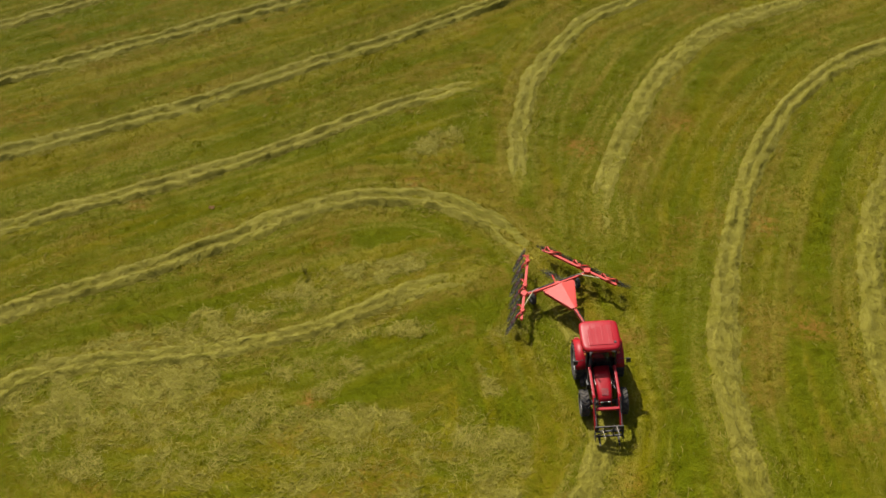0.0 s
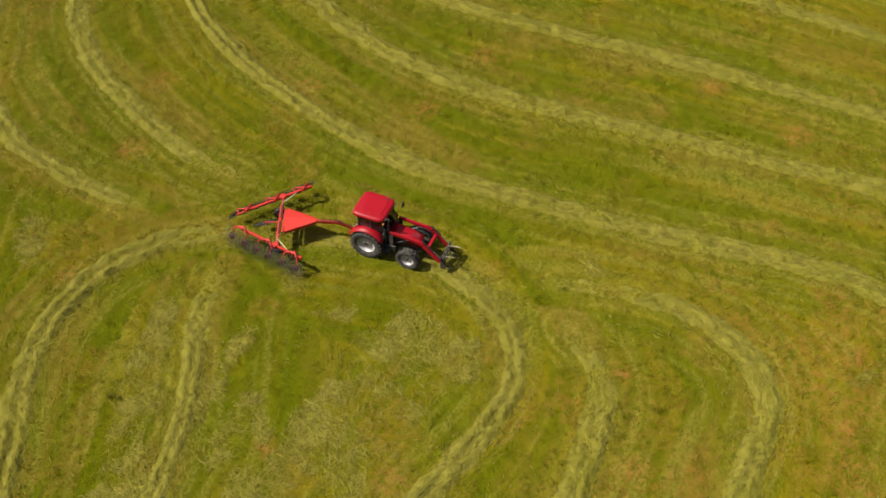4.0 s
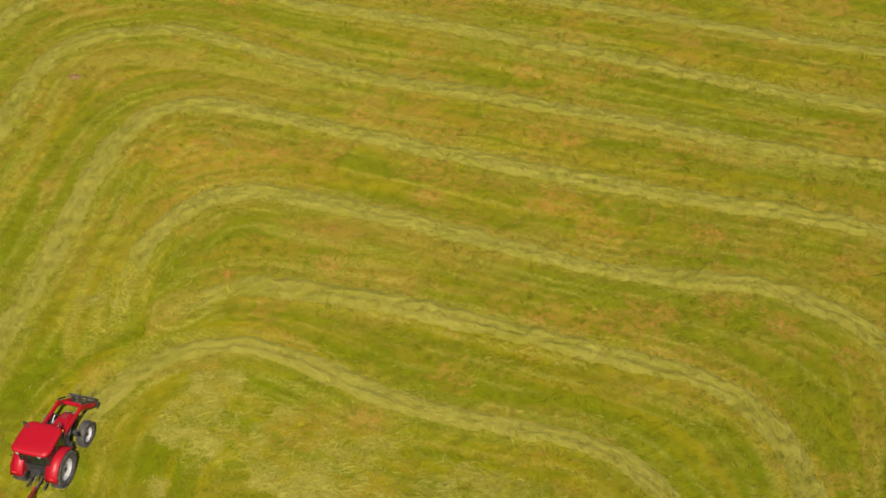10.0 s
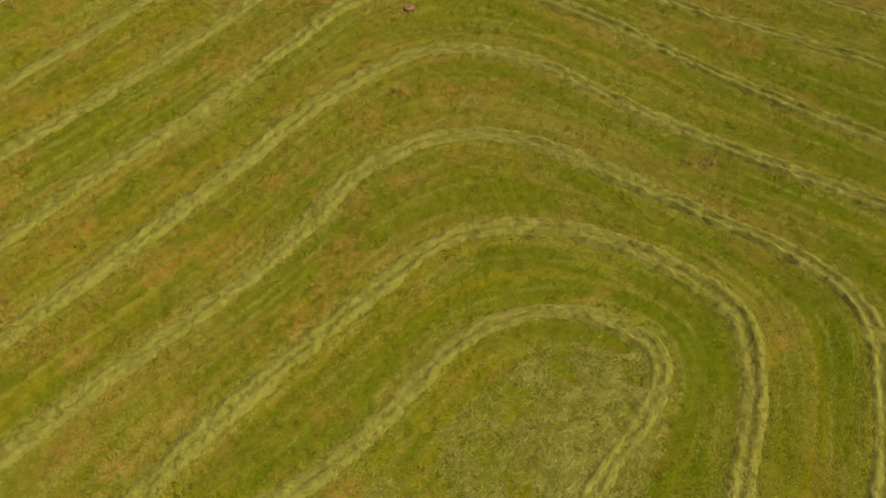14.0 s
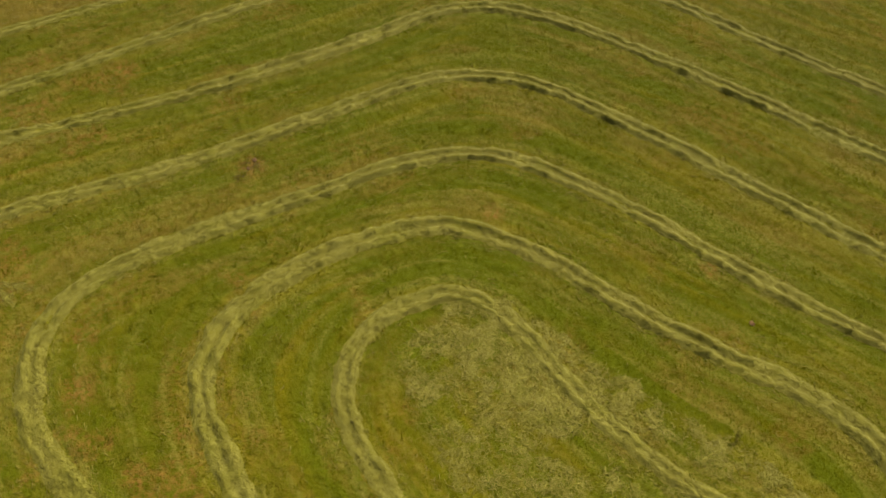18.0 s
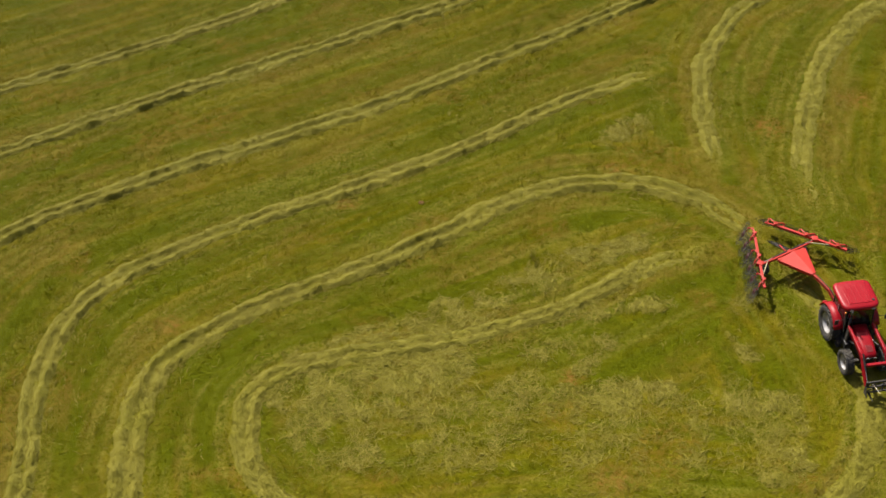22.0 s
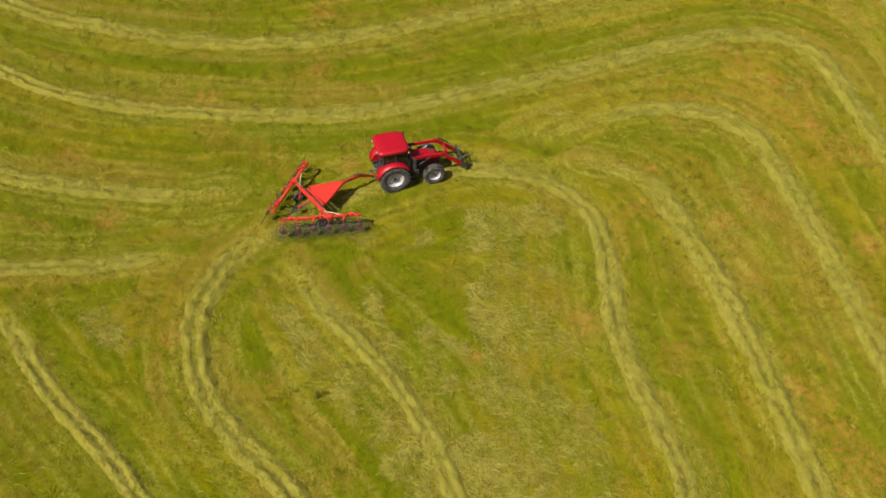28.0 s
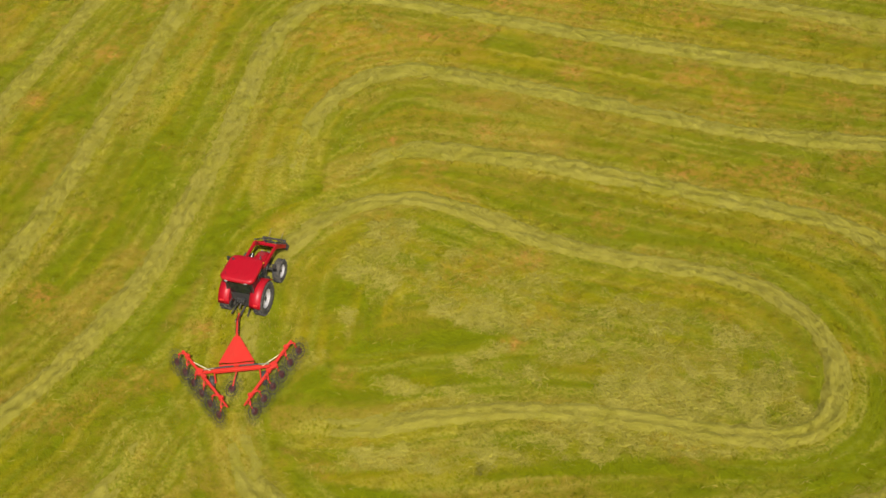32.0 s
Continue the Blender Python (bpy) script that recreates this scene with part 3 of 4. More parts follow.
def build_windrow(name, seed):
    """Two ropes of tangled hay side by side, in places grown together into a mat; where none lies the sheet dips into the ground."""
    high, wide = SIZES[name]
    p, d, s = spline_points(ROWS[name], 0.12)
    side = np.stack([-d[:, 1], d[:, 0]], 1)
    cols = 29
    across = np.linspace(-1.1, 1.1, cols)
    zero = 0 * s
    ends = np.clip(np.minimum(s / FADES.get(name, 3.0), (s[-1] - s) / 4.0), 0, 1)
    full = wide * (0.84 + 0.62 * field_noise(s, zero + seed, 0.22, seed, 4))
    shift = 0.32 * (field_noise(s, zero + seed, 0.16, seed + 3, 2) - 0.5) + 0.12 * (field_noise(s, zero + seed, 0.9, seed + 6, 2) - 0.5)
    # the ropes lie apart in the north and west, and as one mat in the east and south
    apart = np.clip(0.42 + (p[:, 1] - p[:, 0]) / 55 + 1.5 * (field_noise(s, zero + seed, 0.17, seed + 4, 3) - 0.5), 0.05, 0.9)
    lean = np.clip(0.5 + 1.3 * (field_noise(s, zero + seed, 0.14, seed + 8, 2) - 0.5), 0, 1)
    verts, lies = np.empty((len(s), cols, 3)), np.empty((len(s), cols))
    for k, a in enumerate(across):
        u = a - shift
        body = np.zeros(len(s))
        for way, share in ((-1, 0.75 + 0.5 * lean), (1, 1.25 - 0.5 * lean)):
            middle = way * full * (0.20 + 0.07 * apart) + 0.12 * (field_noise(s, zero + 5 * way, 0.45, seed + 13 + way, 3) - 0.5)
            width = full * (0.25 - 0.075 * apart) * (0.75 + 0.5 * field_noise(s, zero + 9 * way, 0.7, seed + 11 + way, 3))
            rope = np.exp(-np.abs((u - middle) / width) ** 2.2) * share * (0.9 + 0.3 * apart)
            body = np.maximum(body, rope) + 0.25 * np.minimum(body, rope)
        body = np.maximum(body, (1 - 0.65 * apart) * 0.82 * np.exp(-np.abs(u / (0.49 * full)) ** 3.2))
        clump = field_noise(s, u * 1.2 + seed, 1.25, seed + 21, 3)
        tangle = field_noise(s * 0.7, u + seed, 3.4, seed + 24, 3)
        fray = field_noise(s, u + seed, 7.0, seed + 27, 2)
        z = body * (0.5 + 0.8 * step(0.22, 0.72, clump)) * (0.3 + 0.7 * ends) + (0.4 * (tangle - 0.5) + 0.45 * (fray - 0.5)) * np.sqrt(body) - 0.17 - 0.3 * (1 - ends)
        lies[:, k] = z
        q = p + side * (np.full(len(s), a) + 0.05 * (tangle - 0.5))[:, None]
        verts[:, k] = np.stack([q[:, 0], q[:, 1], ground_height(q[:, 0], q[:, 1]) + np.maximum(high * z, -0.09)], 1)
    i = (np.arange(len(s) - 1)[:, None] * cols + np.arange(cols - 1)).ravel()
    faces = np.stack([i, i + cols, i + cols + 1, i + 1], 1)
    # drop what lies wholly under the grass
    faces = faces[lies.ravel()[faces].max(1) > -0.12]
    used = np.unique(faces)
    number = np.zeros(lies.size, int)
    number[used] = np.arange(len(used))
    thin = step(0.13, -0.06, lies)
    row = new("windrow", mesh_from_arrays("windrow", verts.reshape(-1, 3)[used], number[faces], HAY, {"thin": thin.ravel()[used]}, True))
    tagged(row, ROW_LABELS[name], "windrow", "rows of raked hay")
    rng = np.random.default_rng(seed)
    n = int(s[-1] * WISPS_PER_METRE * 2.2)
    at, col = rng.integers(0, len(s) - 1, n), rng.integers(0, cols, n)
    near = lies[at, col]
    ok = rng.uniform(0, 1, n) < (0.05 * step(-0.6, -0.2, near) + 0.16 * step(-0.22, -0.02, near) + 0.34 * step(-0.05, 0.25, near)) * (0.3 + 0.7 * ends[at])
    at, col = at[ok], col[ok]
    n = len(at)
    o = across[col] + rng.uniform(-0.06, 0.06, n)
    x = p[at, 0] + side[at, 0] * o + d[at, 0] * rng.uniform(-0.06, 0.06, n)
    y = p[at, 1] + side[at, 1] * o + d[at, 1] * rng.uniform(-0.06, 0.06, n)
    z = np.maximum(verts[at, col, 2], ground_height(x, y)) + 0.012
    v, f = wisps(rng, x, y, z, 0.30, 0.022, np.arctan2(d[at, 1], d[at, 0]), 1.1, 0.045)
    loose = new("hay_cover", mesh_from_arrays("hay_cover", v, f, HAY_LOOSE))
    loose.parent = row
    tagged(loose, "pale dry stems lying on the row")


# metres over which a row's start thins out
FADES = {"second": 8.0, "inner": 6.0, "last": 9.0, "tail": 7.0, "tip": 2.0}
ROW_LABELS = {
    "inner": "thick double ridge of pale green raked hay on the meadow",
    "last": "freshly raked low ridge of greenish hay round the meadow's middle",
    "second": "raked hay in a rounded ridge that fades out in the grass",
    "tip": "short curved ridge of pale hay ending in the open grass",
    "tail": "curved ridge of pale hay that thins out to a tail",
    "third": "long ridge of pale raked hay bending round three corners",
    "fourth": "long wide ridge of raked hay round the inner rows",
    "fifth": "long ridge of dry hay near the meadow's edge",
    "sixth": "thin outermost ridge of hay beside the dry verge",
}
WISPS_PER_METRE = 150
for number, row_name in enumerate(ROWS):
    build_windrow(row_name, 11 + 40 * number)


def build_unraked_hay():
    """Cut hay that still lies as a thin, patchy sheet in the middle of the rows."""
    rng = np.random.default_rng(5)
    n = 420000
    x, y = rng.uniform(-20, 8, n), rng.uniform(-9.5, 17, n)
    keep = (y < 9) | ((np.abs(x + 0.5) < 3) & (y > 13))
    x, y = x[keep], y[keep]
    cover = sheet_cover(x, y)
    swirl = field_noise(x, y, 1.6, 95, 3)
    ok = rng.uniform(0, 1, len(x)) < cover * step(0.32, 0.66, swirl) * 0.8
    x, y, cover = x[ok], y[ok], cover[ok]
    lay = 0.4 + 7.0 * field_noise(x, y, 0.35, 97, 2)
    v, f = wisps(rng, x, y, ground_height(x, y) + 0.02 + 0.03 * cover, 0.36, 0.022, lay, 1.5, 0.03)
    tagged(new("unraked_hay", mesh_from_arrays("unraked_hay", v, f, HAY_SHEET)), "thin patchy sheet of cut hay not yet raked", "hay", kind="stuff")
    # stems that cling together in longer curls on top
    n = 200000
    x, y = rng.uniform(-20, 8, n), rng.uniform(-9.5, 17, n)
    keep = (y < 9) | ((np.abs(x + 0.5) < 3) & (y > 13))
    x, y = x[keep], y[keep]
    ok = rng.uniform(0, 1, len(x)) < 0.32 * sheet_cover(x, y) * step(0.36, 0.6, field_noise(x, y, 1.1, 99, 3))
    x, y = x[ok], y[ok]
    v, f = wisps(rng, x, y, ground_height(x, y) + 0.05, 0.42, 0.019, 0.4 + 7.0 * field_noise(x, y, 0.35, 97, 2), 1.3, 0.035, bow=0.6)
    tagged(new("curled_hay", mesh_from_arrays("curled_hay", v, f, HAY_BUNDLE)), "pale curls of cut hay on the thin sheet", "hay", kind="stuff")


build_unraked_hay()


def build_scattered_hay():
    """Stems that the tines left beside the rows."""
    rng = np.random.default_rng(8)
    xs, ys, ways = [], [], []
    for name in ROWS:
        p, d, s = spline_points(ROWS[name], 0.25)
        n = int(s[-1] * 20)
        at = rng.integers(0, len(s), n)
        strip = np.where(rng.uniform(0, 1, n) < 0.5, -1, 1) * rng.choice([0.85, 1.3, 2.0, 2.8], n, p=[0.45, 0.25, 0.2, 0.1])
        off = strip + rng.normal(0, 0.12, n)
        x, y = p[at, 0] - d[at, 1] * off, p[at, 1] + d[at, 0] * off
        ok = field_noise(x, y, 0.45, 131, 3) > 0.46
        xs.append(x[ok]), ys.append(y[ok]), ways.append(np.arctan2(d[at, 1], d[at, 0])[ok])
    n = 16000
    x, y = rng.uniform(-50, 36, n), rng.uniform(-50, 34, n)
    ok = field_noise(x, y, 0.3, 133, 3) > 0.55
    xs.append(x[ok]), ys.append(y[ok]), ways.append(rng.uniform(0, 6.3, ok.sum()))
    x, y = np.concatenate(xs), np.concatenate(ys)
    v, f = wisps(rng, x, y, ground_height(x, y) + 0.03, 0.3, 0.03, np.concatenate(ways), 0.8, 0.04)
    tagged(new("scattered_hay", mesh_from_arrays("scattered_hay", v, f, HAY_STRAY)), "stray pale stems of hay strewn on the grass", "hay", kind="stuff")


LOST_HEAPS = [(14.2, -23.2, 1.3, 0.5, 160), (-26.6, -23.6, 1.2, 0.3, 60), (-25.9, -24.2, 0.9, 0.3, 20), (13.4, -9.2, 1.0, 0.5, 60)]
build_scattered_hay()


def build_hay_tuft(cx, cy, rx, ry, turn, seed):
    """A small heap of stems that the tines lost."""
    rng = np.random.default_rng(seed)
    n = 190
    u, v = rng.normal(0, 0.5, n) * rx, rng.normal(0, 0.5, n) * ry
    c, s = math.cos(radians(turn)), math.sin(radians(turn))
    x, y = cx + u * c - v * s, cy + u * s + v * c
    z = ground_height(x, y) + 0.035
    verts, faces = wisps(rng, x, y, z, 0.28, 0.024, np.full(n, radians(turn)), 0.8, 0.02)
    tagged(new("hay_tuft", mesh_from_arrays("hay_tuft", verts, faces, HAY_SHEET)), "small lost tuft of pale hay on the mown grass", "hay tuft", kind="stuff")


for number, heap in enumerate(LOST_HEAPS):
    build_hay_tuft(*heap, 300 + number)


def tufts(name, label, rng, x, y, tall, mat):
    """Tufts of four blades that lean every way."""
    n = len(x)
    z = ground_height(x, y) - 0.01
    verts = np.empty((n, 4, 3, 3))
    for k in range(4):
        a = rng.uniform(0, 6.283, n)
        r, w = rng.uniform(0.04, 0.12, n), rng.uniform(0.010, 0.028, n)
        cx, cy = x + rng.normal(0, 0.11, n), y + rng.normal(0, 0.11, n)
        verts[:, k, 0] = np.stack([cx - np.sin(a) * w, cy + np.cos(a) * w, z], 1)
        verts[:, k, 1] = np.stack([cx + np.sin(a) * w, cy - np.cos(a) * w, z], 1)
        verts[:, k, 2] = np.stack([cx + np.cos(a) * r, cy + np.sin(a) * r, z + tall * rng.uniform(0.6, 1.3, n)], 1)
    me = mesh_from_arrays(name, verts.reshape(-1, 3), np.arange(n * 12).reshape(-1, 3), mat)
    tagged(new(name, me), label, "grass", kind="stuff")


def build_grass():
    rng = np.random.default_rng(21)
    n = 250000
    x, y = rng.uniform(-56, 42, n), rng.uniform(-57, 40, n)
    ok = (np.hypot(x + 6, y + 5) < 47) | (rng.uniform(0, 1, n) < 0.35)
    x, y = x[ok], y[ok]
    edge = -51.0 - 0.14 * (y + 10)
    far = ((y - 0.157 * x) < -52.6) | ((x < edge) & (x > edge - 6.5))
    clumps = step(0.48, 0.74, field_noise(x, y, 1.7, 143, 3))
    tall = 0.038 + 0.03 * field_noise(x, y, 0.4, 141, 3) + 0.065 * clumps
    tufts("grass", "short mown yellow-green grass tufts", rng, x[~far], y[~far], tall[~far], GRASS)
    tufts("verge_grass", "taller dry tan grass on the meadow's verge", rng, x[far], y[far], np.where(y[far] - 0.157 * x[far] < -52.6, 0.12, 0.05), DRY_GRASS)


build_grass()


# ---- tractor: x ahead, y to its left, origin on the ground under the rear axle ----
def thing(name, m, label, category, group="", kind=""):
    ob = new(name)
    ob.empty_display_size = 0.3
    ob.matrix_world = m
    return tagged(ob, label, category, group, kind)


def tyre_mesh(radius, width, lugs, name):
    """A farm tyre: a round-shouldered carcass with slanting bars."""
    bm = bmesh.new()
    w, r = width / 2, radius
    lathe(bm, [(r * 0.58, -w * 0.72), (r * 0.72, -w * 0.98), (r * 0.88, -w), (r * 0.95, -w * 0.8), (r * 0.965, 0), (r * 0.95, w * 0.8),
               (r * 0.88, w), (r * 0.72, w * 0.98), (r * 0.58, w * 0.72), (r * 0.56, 0), (r * 0.58, -w * 0.72)], 40)
    for k in range(lugs):
        for side in (-1, 1):
            a = 2 * math.pi * (k + 0.5 * (side > 0)) / lugs
            m = Matrix.Rotation(-a, 4, "Y") @ Matrix.Translation((r * 0.968, side * w * 0.47, 0)) @ Matrix.Rotation(side * radians(38), 4, "X")
            box(bm, (r * 0.07, w * 1.12, r * 0.075), m)
    bmesh.ops.recalc_face_normals(bm, faces=bm.faces)
    me = bpy.data.meshes.new(name)
    bm.to_mesh(me)
    bm.free()
    me.materials.append(RUBBER)
    return me


def add_wheel(parent, name, place, radius, width, lugs, out):
    """out: 1 where the wheel's outer face looks to the left, -1 to the right."""
    tyre = new(name, tyre_mesh(radius, width, lugs, name))
    tyre.parent, tyre.location = parent, place
    tagged(tyre, "dusty black lugged tyre")
    bm = bmesh.new()
    w, r = width / 2, radius
    lathe(bm, [(r * 0.60, w * 0.75 * out), (r * 0.57, w * 0.6 * out), (r * 0.53, w * 0.5 * out), (r * 0.50, w * 0.05 * out), (r * 0.3, w * 0.12 * out),
               (r * 0.2, w * 0.3 * out), (0.001, w * 0.3 * out)], 32)
    lathe(bm, [(r * 0.60, -w * 0.75 * out), (r * 0.53, -w * 0.5 * out), (r * 0.50, 0.02 * out)], 32)
    rim = part("rim", bm, SILVER, tyre, "silver painted steel rim", True)
    bm = bmesh.new()
    for k in range(8):
        a = 2 * math.pi * k / 8
        tube(bm, (r * 0.24 * math.cos(a), w * 0.14 * out, r * 0.24 * math.sin(a)), (r * 0.24 * math.cos(a), w * 0.3 * out, r * 0.24 * math.sin(a)), 0.018, 6)
    tube(bm, (0, w * 0.1 * out, 0), (0, w * 0.48 * out, 0), r * 0.13, 14)
    part("hub", bm, CAST, tyre, "dark wheel hub with nuts")
    return tyre


def ring_at(x, half, low, high, crown, n=5):
    """A rounded upright section of a bonnet at x."""
    pts = [(x, -half, low), (x, half, low), (x, half, high - crown)]
    for k in range(1, n):
        a = math.pi / 2 * k / n
        pts.append((x, half - crown * 1.4 * (1 - math.cos(a)), high - crown * (1 - math.sin(a))))
    pts.append((x, half - crown * 1.4, high))
    pts.append((x, -(half - crown * 1.4), high))
    for k in range(n - 1, 0, -1):
        a = math.pi / 2 * k / n
        pts.append((x, -(half - crown * 1.4 * (1 - math.cos(a))), high - crown * (1 - math.sin(a))))
    pts.append((x, -half, high - crown))
    return pts


def build_tractor(m):
    t = thing("tractor", m, "red farm tractor with cab and front loader, on mown grass", "tractor")
    for side in (1, -1):
        add_wheel(t, "rear_wheel", (0, side * 0.88, 0.85), 0.85, 0.48, 22, side)
        add_wheel(t, "front_wheel", (2.2, side * 0.86, 0.60), 0.60, 0.38, 18, side)
        # mudguard: an arc over the rear tyre
        bm = bmesh.new()
        arc = []
        for k in range(13):
            a = radians(28 + 140 * k / 12)
            arc.append((0.95 * math.cos(a), 0.85 + 0.95 * math.sin(a)))
        inner, outer = side * 0.52, side * 1.09
        rings = []
        for x, z in arc:
            d = Vector((x, 0, z - 0.85)).normalized() * 0.03
            rings.append([(x, inner, z), (x, outer, z - 0.02), (x + d.x, outer, z + d.z - 0.02), (x + d.x, inner, z + d.z)])
        loft(bm, rings)
        guard = part("mudguard", bm, RED, t, "glossy red mudguard", True)
        bm = bmesh.new()
        plate_between(bm, [(x, inner, z) for x, z in arc] + [(-0.7, inner, 0.85), (0.7, inner, 0.85)], 0.03, (0, side, 0))
        part("mudguard_side", bm, RED, t)
        bm = bmesh.new()
        box(bm, (0.05, 0.2, 0.09), pose(-0.95, side * 0.86, 1.26), 0.012)
        part("tail_lamp", bm, material_once("tail_lamp_red", (0.5, 0.02, 0.02)), t, "red tail lamp")
        # step and tank below the door
        bm = bmesh.new()
        box(bm, (0.85, 0.3, 0.36), pose(1.02, side * 0.52, 0.72), 0.04)
        part("fuel_tank" if side > 0 else "tool_box", bm, BLACK, t)
        bm = bmesh.new()
        for z in (0.42, 0.66):
            box(bm, (0.36, 0.22, 0.03), pose(0.98, side * 0.78, z), 0.006)
        for x in (0.81, 1.15):
            beam(bm, (x, side * 0.78, 0.4), (x, side * 0.7, 0.95), 0.03, 0.02)
        part("step", bm, CAST, t, "dark two-tread cab step")
        # mirror on its arm
        bm = bmesh.new()
        tube(bm, (0.95, side * 0.78, 2.1), (1.05, side * 1.12, 2.12), 0.014, 8)
        arm = part("mirror_arm", bm, BLACK, t)
        bm = bmesh.new()
        box(bm, (0.05, 0.2, 0.3), pose(1.06, side * 1.18, 2.06, 0, 0, -8 * side), 0.02)
        part("mirror", bm, BLACK, t, "black cab mirror")
    # trunk of the machine
    bm = bmesh.new()
    box(bm, (1.5, 0.5, 0.55), pose(0.35, 0, 0.78), 0.05)
    tube(bm, (0, -0.72, 0.85), (0, 0.72, 0.85), 0.16, 14)
    part("gearbox", bm, CAST, t, "dark cast gearbox and rear axle")
    bm = bmesh.new()
    box(bm, (1.45, 0.46, 0.6), pose(1.72, 0, 0.82), 0.04)
    box(bm, (0.35, 0.54, 0.3), pose(2.5, 0, 0.78), 0.03)
    part("engine", bm, CAST, t, "dark engine block under the bonnet")
    bm = bmesh.new()
    beam(bm, (2.2, -0.66, 0.58), (2.2, 0.66, 0.58), 0.16, 0.16, 0.03)
    for side in (1, -1):
        tube(bm, (2.2, side * 0.62, 0.4), (2.2, side * 0.62, 0.78), 0.07, 10)
    part("front_axle", bm, CAST, t)
    # bonnet
    bm = bmesh.new()
    loft(bm, [ring_at(0.98, 0.36, 1.02, 1.66, 0.12), ring_at(1.5, 0.36, 1.02, 1.62, 0.13), ring_at(2.1, 0.34, 1.0, 1.53, 0.14), ring_at(2.5, 0.31, 0.98, 1.42, 0.15),
              ring_at(2.66, 0.27, 1.0, 1.3, 0.12)])
    part("bonnet", bm, RED, t, "glossy red rounded bonnet", True)
    bm = bmesh.new()
    box(bm, (0.34, 0.3, 0.02), pose(2.3, 0, 1.485, 0, 14, 0), 0.008)
    for k in range(5):
        box(bm, (0.03, 0.26, 0.012), pose(2.19 + 0.055 * k, 0, 1.522 - 0.0135 * k, 0, 14, 0))
    part("bonnet_vent", bm, material_once("dull_dark_red", (0.20, 0.012, 0.014)), t, "dull dark red vent panel")
    bm = bmesh.new()
    box(bm, (0.04, 0.44, 0.42), pose(2.675, 0, 1.06), 0.015)
    for k in range(7):
        box(bm, (0.015, 0.4, 0.016), pose(2.703, 0, 0.9 + 0.05 * k))
    part("grille", bm, BLACK, t, "black slatted front grille")
    for side in (1, -1):
        bm = bmesh.new()
        box(bm, (0.035, 0.13, 0.1), pose(2.69, side * 0.17, 1.23, 0, 12, 0), 0.014)
        part("headlight", bm, LAMP, t, "clear headlight")
        bm = bmesh.new()
        box(bm, (0.9, 0.012, 0.26), pose(1.55, side * 0.366, 1.22), 0.004)
        part("side_grille", bm, BLACK, t, "black side grille")
    # exhaust at the front right post
    bm = bmesh.new()
    tube(bm, (1.02, -0.52, 1.1), (1.02, -0.52, 2.2), 0.06, 12)
    tube(bm, (1.02, -0.52, 2.2), (1.06, -0.54, 2.62), 0.035, 10)
    tube(bm, (1.02, -0.34, 1.2), (1.02, -0.52, 1.2), 0.04, 8)
    part("exhaust", bm, BLACK, t, "upright black exhaust pipe", True)
    # cab
    floor_z, roof_z = 1.02, 2.5
    bm = bmesh.new()
    box(bm, (1.5, 1.12, 0.12), pose(0.22, 0, floor_z), 0.02)
    box(bm, (0.1, 1.0, 0.45), pose(0.93, 0, 1.28), 0.02)
    part("cab_floor", bm, BLACK, t)
    corners = {"front": (0.95, 0.62), "door": (0.22, 0.72), "rear": (-0.5, 0.68)}
    top = {"front": (0.72, 0.66), "door": (0.12, 0.70), "rear": (-0.55, 0.66)}
    for side in (1, -1):
        for key, (x, y) in corners.items():
            bm = bmesh.new()
            low = 1.02 if key == "front" else 1.3
            beam(bm, (x, side * y, low), (top[key][0], side * top[key][1], roof_z), 0.06, 0.07, 0.012)
            part("cab_post", bm, BLACK, t, "black cab post")
        for low, high in (("front", "door"), ("door", "rear")):
            (x0, y0), (x1, y1), (x2, y2), (x3, y3) = corners[low], corners[high], top[high], top[low]
            z0 = 1.1 if low == "front" else 1.55
            bm = bmesh.new()
            plate_between(bm, [(x0 - 0.03, side * y0, z0), (x1 + 0.03, side * y1, 1.55), (x2 + 0.03, side * y2, roof_z), (x3 - 0.03, side * y3, roof_z)], 0.008, (0, side, 0))
            pane = part("door_glass" if low == "front" else "side_glass", bm, GLASS, t, "dark tinted glass")
            pane.visible_shadow = True
        bm = bmesh.new()
        box(bm, (0.16, 0.03, 0.04), pose(0.42, side * 0.73, 1.6), 0.01)
        part("door_handle", bm, BLACK, t)
    bm = bmesh.new()
    plate_between(bm, [(0.95, -0.58, 1.5), (0.95, 0.58, 1.5), (0.74, 0.62, roof_z), (0.74, -0.62, roof_z)], 0.008, (1, 0, 0))
    part("windscreen", bm, GLASS, t, "dark tinted windscreen")
    bm = bmesh.new()
    plate_between(bm, [(-0.52, -0.62, 1.5), (-0.52, 0.62, 1.5), (-0.56, 0.6, roof_z), (-0.56, -0.6, roof_z)], 0.008, (-1, 0, 0))
    part("rear_window", bm, GLASS, t, "dark tinted rear window")
    bm = bmesh.new()
    box(bm, (0.06, 1.3, 0.42), pose(-0.5, 0, 1.3), 0.015)
    part("cab_back", bm, BLACK, t)
    bm = bmesh.new()
    beam(bm, (0.98, 0.05, 1.55), (0.78, 0.4, 2.15), 0.02, 0.02)
    part("wiper", bm, BLACK, t)
    # roof: a rounded shell with a raised ring on it
    bm = bmesh.new()
    secs = []
